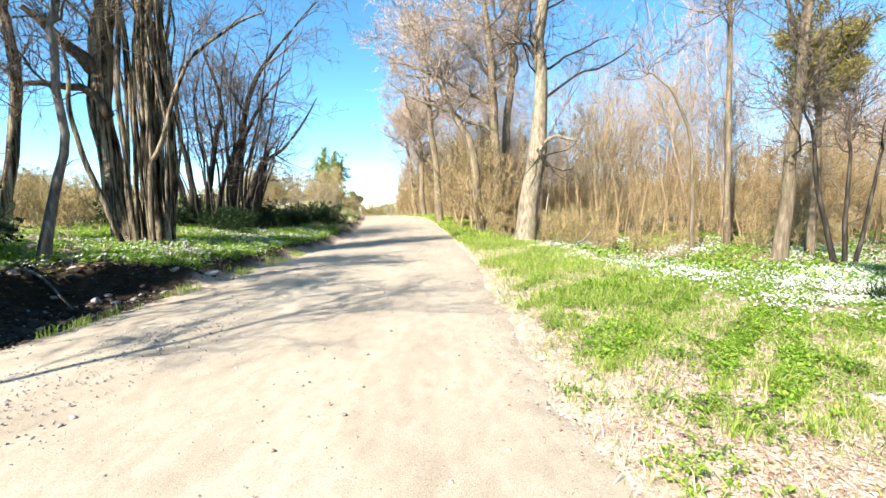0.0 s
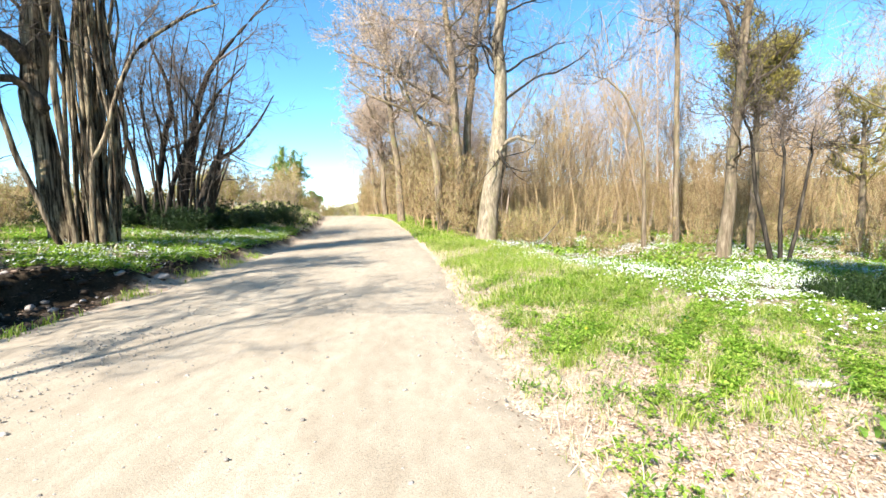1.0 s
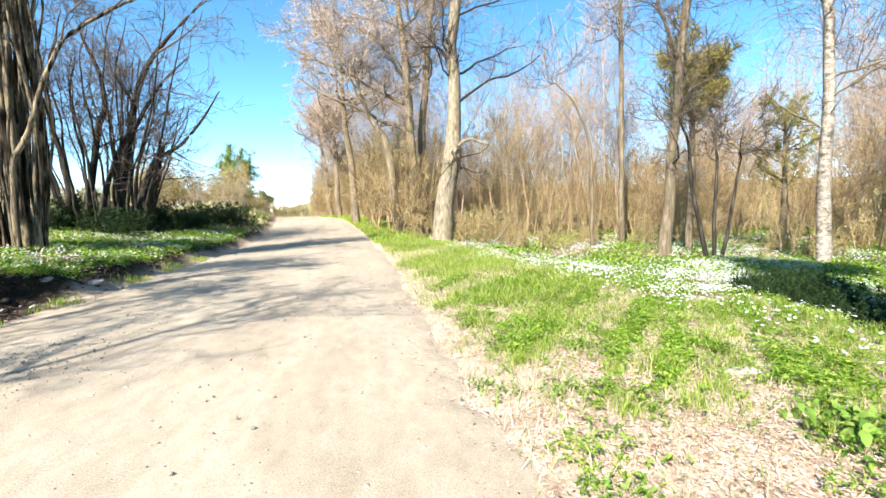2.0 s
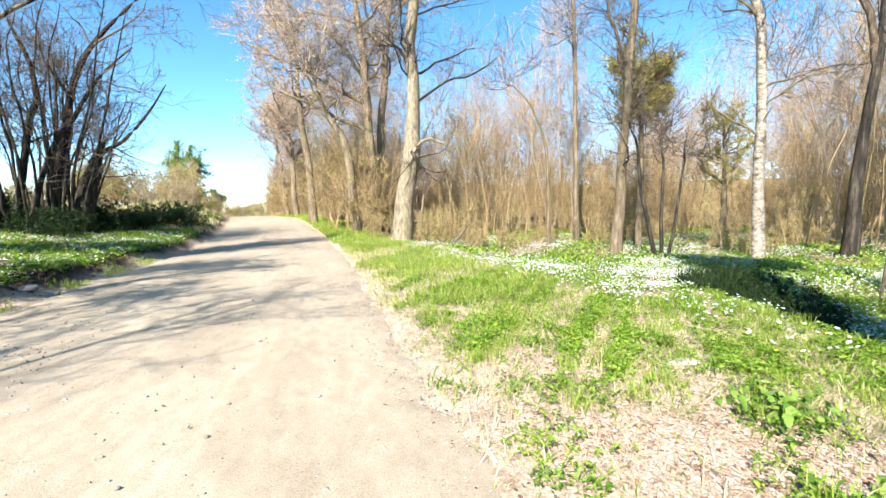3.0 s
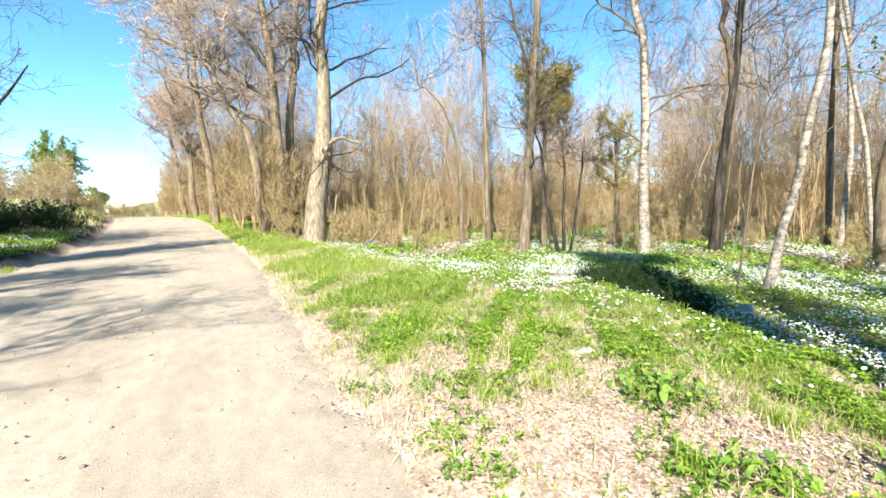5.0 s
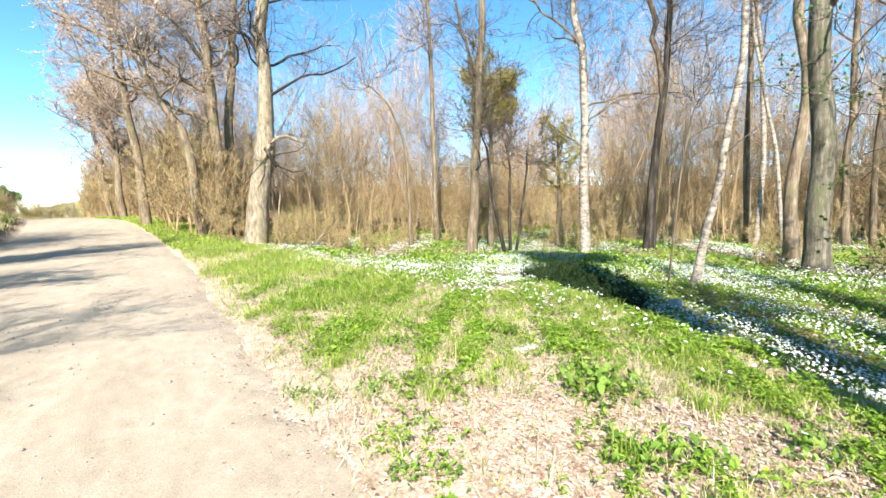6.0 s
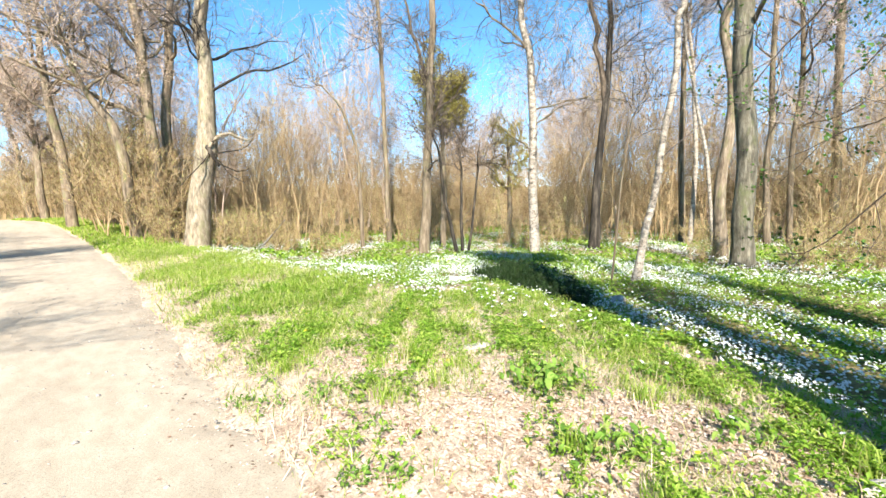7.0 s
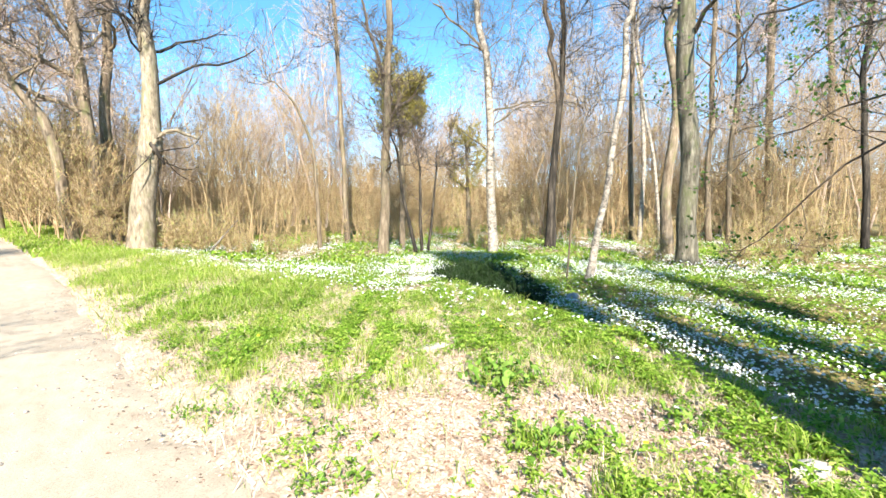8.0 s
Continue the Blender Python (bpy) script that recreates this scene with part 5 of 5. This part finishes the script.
for j, (x, y, s) in enumerate([(-5.25, 9.9, 0.42), (-5.6, 9.1, 0.3), (-5.5, 8.6, 0.22), (-6.4, 8.0, 0.26), (-6.9, 7.7, 0.2), (-7.5, 7.6, 0.3), (-5.9, 8.5, 0.16), (-7.0, 8.2, 0.18), (-8.0, 8.1, 0.22), (-6.9, 11.7, 0.3)]):
    stone("bank_stone", "pale stone poking out of the dark soil bank", (x, y), (s * 0.7, s * 0.5, s * 0.5), 10 + j, M_BOULDER, 37 * j, 0.7, "stones of the bank")

def soil_bank(x, y):
    u = -offset(x, y)
    foot = 5.0 + 2.0 * (1 - smoothstep(7.2, 9.6, y)) * smoothstep(-2, 3, y)
    return smoothstep(5.1, 5.5, u) * (1 - smoothstep(foot + 0.7, foot + 1.8, u)) * (0.15 + 0.85 * patches(x, y, 2.1, 2.6))


def lumps(n, seed, sizes, mat, name, label, category):
    """Clods or stones strewn over the soil bank."""
    g, at = scatter(n, (-10.5, -5.0), (3.0, 13.5), soil_bank, seed)
    V0, t0 = stone_shape(seed % 7, 0.7, 0.6, 1)
    s = (sizes[0] + (sizes[1] - sizes[0]) * g.uniform(0, 1, len(at)) ** 2.5)[:, None, None]
    a = g.uniform(0, 6.28, len(at))
    ca, sa = np.cos(a)[:, None], np.sin(a)[:, None]
    V = np.stack([V0[None, :, 0] * ca - V0[None, :, 1] * sa, (V0[None, :, 0] * sa + V0[None, :, 1] * ca) * 0.8, np.repeat(V0[None, :, 2], len(at), 0)], -1) * s + at[:, None]
    stuff(name, label, category, V, t0[None] + (np.arange(len(at)) * len(V0))[:, None, None], mat)


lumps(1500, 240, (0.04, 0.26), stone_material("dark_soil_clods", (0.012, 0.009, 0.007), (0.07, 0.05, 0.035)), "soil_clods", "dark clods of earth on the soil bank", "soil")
lumps(160, 241, (0.04, 0.2), M_BOULDER, "small_stones", "small grey stones strewn over the soil bank", "stones")
r_stone = np.random.default_rng(77)
for j in range(26):
    x, y = float(r_stone.uniform(-4.6, -2.6)) if j % 3 else float(r_stone.uniform(-2.5, 0.8)), float(r_stone.uniform(1.6, 8.0))
    s = float(r_stone.uniform(0.025, 0.05))
    ob = stone("pebble", "loose grey pebble lying on the gravel road", (x, y), (s, s * 0.8, s * 0.8), 40 + j, M_PEBBLE, 53 * j, 0.7, "larger road pebbles")
    ob.location.z = float(road_height(y)) + 0.05 * (1 - (2 * (x - EDGE_L) / (EDGE_R - EDGE_L) - 1) ** 2) + s * 0.1

# loose gravel, mostly along the shaded side and the edges
g, at = scatter(5200, (-5.0, 1.1), (0.6, 12.0), lambda x, y: 0.1 + 0.9 * np.exp(-((x + 3.6) / 0.9) ** 2) * (y < 6) + 0.12 * np.exp(-((x - 0.7) / 0.25) ** 2), 230)
u = np.clip((at[:, 0] - EDGE_L) / (EDGE_R - EDGE_L), 0, 1)
at[:, 2] = road_height(at[:, 1]) + np.where((at[:, 0] > EDGE_L) & (at[:, 0] < EDGE_R), 0.05 * (1 - (2 * u - 1) ** 2), 0) - 0.002
V0, t0 = stone_shape(5, 0.5, 0.6, 1)
s = g.gamma(1.6, 0.006, len(at)) + 0.006
a = g.uniform(0, 6.28, len(at))
ca, sa = np.cos(a)[:, None], np.sin(a)[:, None]
V = np.stack([V0[None, :, 0] * ca - V0[None, :, 1] * sa, (V0[None, :, 0] * sa + V0[None, :, 1] * ca) * 0.75, np.repeat(V0[None, :, 2], len(at), 0)], -1) * s[:, None, None] + at[:, None]
t = t0[None] + (np.arange(len(at)) * len(V0))[:, None, None]
stuff("gravel", "loose grey pebbles on the gravel road", "gravel", V, t, M_PEBBLE)


# ---------------------------------------------------------------- single plants of the verge
def leaf_blade(length, width, teeth=5):
    """A toothed, arched leaf with a folded midrib."""
    u = np.linspace(0, 1, teeth + 2)
    w = width * np.sin(np.pi * np.clip(u * 0.92 + 0.05, 0, 1)) ** 0.7 * (1 + 0.22 * (np.arange(teeth + 2) % 2))
    mid = np.stack([u * length, np.zeros_like(u), 0.22 * length * np.sin(u * 2.6)], -1)
    l, r = mid + np.stack([0 * u, w * 0.5, w * 0.15], -1), mid - np.stack([0 * u, w * 0.5, -w * 0.15], -1)
    V = np.concatenate([mid, l, r])
    n = len(u)
    t = []
    for j in range(n - 1):
        t += [(j, j + 1, n + j + 1), (j, n + j + 1, n + j), (j, 2 * n + j, 2 * n + j + 1), (j, 2 * n + j + 1, j + 1)]
    return V, np.array(t)


M_WEED = leafy("weed_leaves", [(0.0, (0.09, 0.19, 0.03)), (0.5, (0.2, 0.35, 0.055)), (1.0, (0.36, 0.47, 0.11))], 0.45, 0.65, by="object", spec=0.12)


def weed(label, x, y, leaves, reach, seed, rise=0.5):
    """A rosette: each leaf is an object on one of two shared meshes."""
    r = np.random.default_rng(seed)
    z = float(land(x, y))
    root = empty("weed", (x, y, z), label, "plant", "verge weeds")
    for j in range(leaves):
        src = LEAVES[j % 2]
        ob = src if src.parent is None and "used" not in src else new("leaf", src.data)
        src["used"] = 1
        ob.parent = root
        s = reach * r.uniform(0.22, 0.65)
        ob.matrix_basis = pose(r.normal() * reach * 0.95, r.normal() * reach * 0.95, r.uniform(0, 0.75) * reach, r.uniform(-25, 25), -r.uniform(5, 75) * rise, r.uniform(0, 360)) @ Matrix.Diagonal((s, s, s, 1))
    return root


LEAVES = [mesh_object("leaf", *leaf_blade(1.0, 0.5), M_WEED), mesh_object("leaf", *leaf_blade(1.0, 0.34, 7), M_WEED)]
for j, (x, y, n, reach) in enumerate([(2.93, 1.95, 46, 0.26), (3.1, 2.2, 34, 0.22), (1.6, 2.47, 18, 0.12), (1.66, 3.2, 26, 0.14), (1.5, 3.1, 14, 0.12), (1.01, 3.54, 20, 0.13), (1.2, 3.3, 16, 0.12), (1.58, 4.45, 22, 0.14),
                                      (2.4, 1.25, 34, 0.2), (2.65, 1.05, 24, 0.17), (3.3, 0.75, 34, 0.2), (3.75, 0.5, 24, 0.16), (1.25, 1.99, 26, 0.12), (1.4, 1.85, 22, 0.12), (2.2, 4.2, 18, 0.14), (3.3, 2.9, 20, 0.15),
                                      (3.8, 1.6, 26, 0.17), (4.0, 2.3, 22, 0.16), (2.7, 3.5, 18, 0.13), (3.6, 3.9, 20, 0.15), (1.9, 5.2, 20, 0.16), (2.8, 5.0, 20, 0.16), (3.6, 5.3, 20, 0.16), (4.3, 4.0, 20, 0.16),
                                      (2.3, 6.3, 18, 0.18), (1.35, 5.4, 16, 0.14), (3.95, 0.1, 24, 0.16), (3.0, 0.4, 14, 0.12)]):
    weed("fresh green leafy weed growing in the verge", x, y, int(n * 2.7), reach * 0.62, 300 + j, 0.9)


def grass_tuft(seed, h):
    r = np.random.default_rng(seed)
    at = np.concatenate([r.normal(size=(80, 2)) * 0.045, np.full((80, 1), -0.01)], 1)
    return mesh_object("grass_tuft", *blades(r, at, (h * 0.4, h), (0.005, 0.009), 0.8), M_GRASS)


def flower_plant(name, label, bloom_mat, petals, size, seed):
    """One small flower with its stem, its ring of leaves and its bloom."""
    r = np.random.default_rng(seed)
    root = empty(name, (0, 0, 0), label, "flower", "single verge flowers")
    h = 0.12
    mesh_object("stem", *tubes(np.array([[(0, 0, -0.01), (0.006, 0.002, h * 0.5), (0, 0, h)]]), np.array([[0.0022, 0.002, 0.0018]]), 5), M_HERB, root)
    mesh_object("bloom", *flowers(r, np.array([[0, 0, 0.0]]), (size, size), (h, h + 0.001), petals), bloom_mat, root)
    for k in range(3):
        leaf = mesh_object("leaf", *leaf_blade(0.05, 0.03), M_HERB, root)
        leaf.matrix_basis = pose(0, 0, h * 0.55, 0, -12, 120 * k + 20)
    return root


def sown(kinds, places, seed, size):
    r = np.random.default_rng(seed)
    for k, (x, y) in enumerate(places):
        src = kinds[k % len(kinds)]
        f = r.uniform(*size)
        m = Matrix.LocRotScale((x, y, float(land(x, y))), Euler((r.normal() * 0.08, r.normal() * 0.08, r.uniform(0, 6.28))), (f, f, f))
        made = copy_thing(src, Matrix()) if k >= len(kinds) else src
        made.matrix_basis = m


TUFTS = [tagged(grass_tuft(500 + k, 0.14 + 0.025 * k), "small upright tuft of fresh verge grass", "grass tuft", "verge grass tufts") for k in range(4)]
_, at = scatter(130, (1.0, 6.5), (-0.6, 7.5), lambda x, y: on_verge(x, y) * (1 - 0.7 * litter_patch(x, y)), 214)
sown(TUFTS, [p[:2] for p in at], 1, (0.7, 1.4))
ANEMONES = [flower_plant("anemone", "single white wood anemone in the verge", M_PETAL, 6 + k, 0.042, 520 + k) for k in range(2)]
_, at = scatter(100, (2.4, 5.6), (0.2, 6.0), lambda x, y: on_verge(x, y) * smoothstep(-1.5, -0.2, x - ditch_edge(y)), 210)
sown(ANEMONES, [p[:2] for p in at], 2, (0.8, 1.4))
CELANDINES = [flower_plant("celandine", "small yellow celandine flower in the verge", M_YELLOW, 8, 0.036, 530)]
_, at = scatter(30, (2.0, 6.0), (0.5, 6.5), on_verge, 211)
sown(CELANDINES, [p[:2] for p in at], 3, (0.7, 1.2))


def tussock(x, y, h, seed, mat=None):
    r = np.random.default_rng(seed)
    n = 240
    at = np.stack([r.normal(size=n) * h * 0.3, r.normal(size=n) * h * 0.3, np.zeros(n) - 0.03], -1)
    V, t = blades(r, at, (h * 0.5, h * 1.15), (0.008, 0.016), 1.0)
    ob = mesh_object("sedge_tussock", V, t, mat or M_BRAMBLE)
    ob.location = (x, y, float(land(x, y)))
    return tagged(ob, "dark green sedge tussock deepening the ditch shade", "grass tussock", "ditch sedges")


# dark tussocks set along the ditch bank to fill in its shade
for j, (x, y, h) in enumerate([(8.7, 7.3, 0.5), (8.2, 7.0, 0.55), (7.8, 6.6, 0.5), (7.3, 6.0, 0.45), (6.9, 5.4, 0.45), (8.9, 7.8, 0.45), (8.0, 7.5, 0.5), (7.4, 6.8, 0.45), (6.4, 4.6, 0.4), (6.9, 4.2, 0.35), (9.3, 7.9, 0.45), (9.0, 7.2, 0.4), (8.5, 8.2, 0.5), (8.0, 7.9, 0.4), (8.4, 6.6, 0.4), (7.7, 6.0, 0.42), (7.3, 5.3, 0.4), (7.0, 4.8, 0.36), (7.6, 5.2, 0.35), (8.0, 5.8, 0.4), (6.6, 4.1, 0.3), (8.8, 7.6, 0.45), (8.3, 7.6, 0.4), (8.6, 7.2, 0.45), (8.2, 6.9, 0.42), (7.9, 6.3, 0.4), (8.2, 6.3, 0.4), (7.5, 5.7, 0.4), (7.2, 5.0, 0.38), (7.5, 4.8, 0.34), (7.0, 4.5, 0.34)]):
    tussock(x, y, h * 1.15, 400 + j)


# ---------------------------------------------------------------- sticks
def stick(label, points, mat):
    P, R = smooth_path(points, 8)
    ob = mesh_object("dead_branch", *tubes(P[None], R[None], 7), mat)
    return tagged(ob, label, "branch")


def on_ground(x, y, up=0.0):
    return (x, y, float(land(x, y)) + up)


stick("thin pale dead stick leaning in the ditch", [(*on_ground(5.1, 0.35), 0.012), (*on_ground(5.0, 0.3, 0.3), 0.01), (*on_ground(4.85, 0.25, 0.62), 0.005)], M_PALE)
stick("fallen branch on the soil bank", [(*on_ground(-7.9, 7.6, 0.03), 0.04), (*on_ground(-7.2, 7.7, 0.06), 0.03), (*on_ground(-6.4, 7.5, 0.04), 0.015)], M_PALE)
stick("fallen grey branch under the hazel", [(*on_ground(-9.9, 11.0, 0.05), 0.05), (*on_ground(-8.9, 10.8, 0.1), 0.04), (*on_ground(-8.0, 10.6, 0.04), 0.02)], M_PALE)
stick("bent dead branch beside the oak", [(*on_ground(6.0, 19.8, 0.02), 0.05), (*on_ground(6.5, 19.6, 0.7), 0.04), (*on_ground(7.1, 19.4, 1.5), 0.02)], M_PALE)
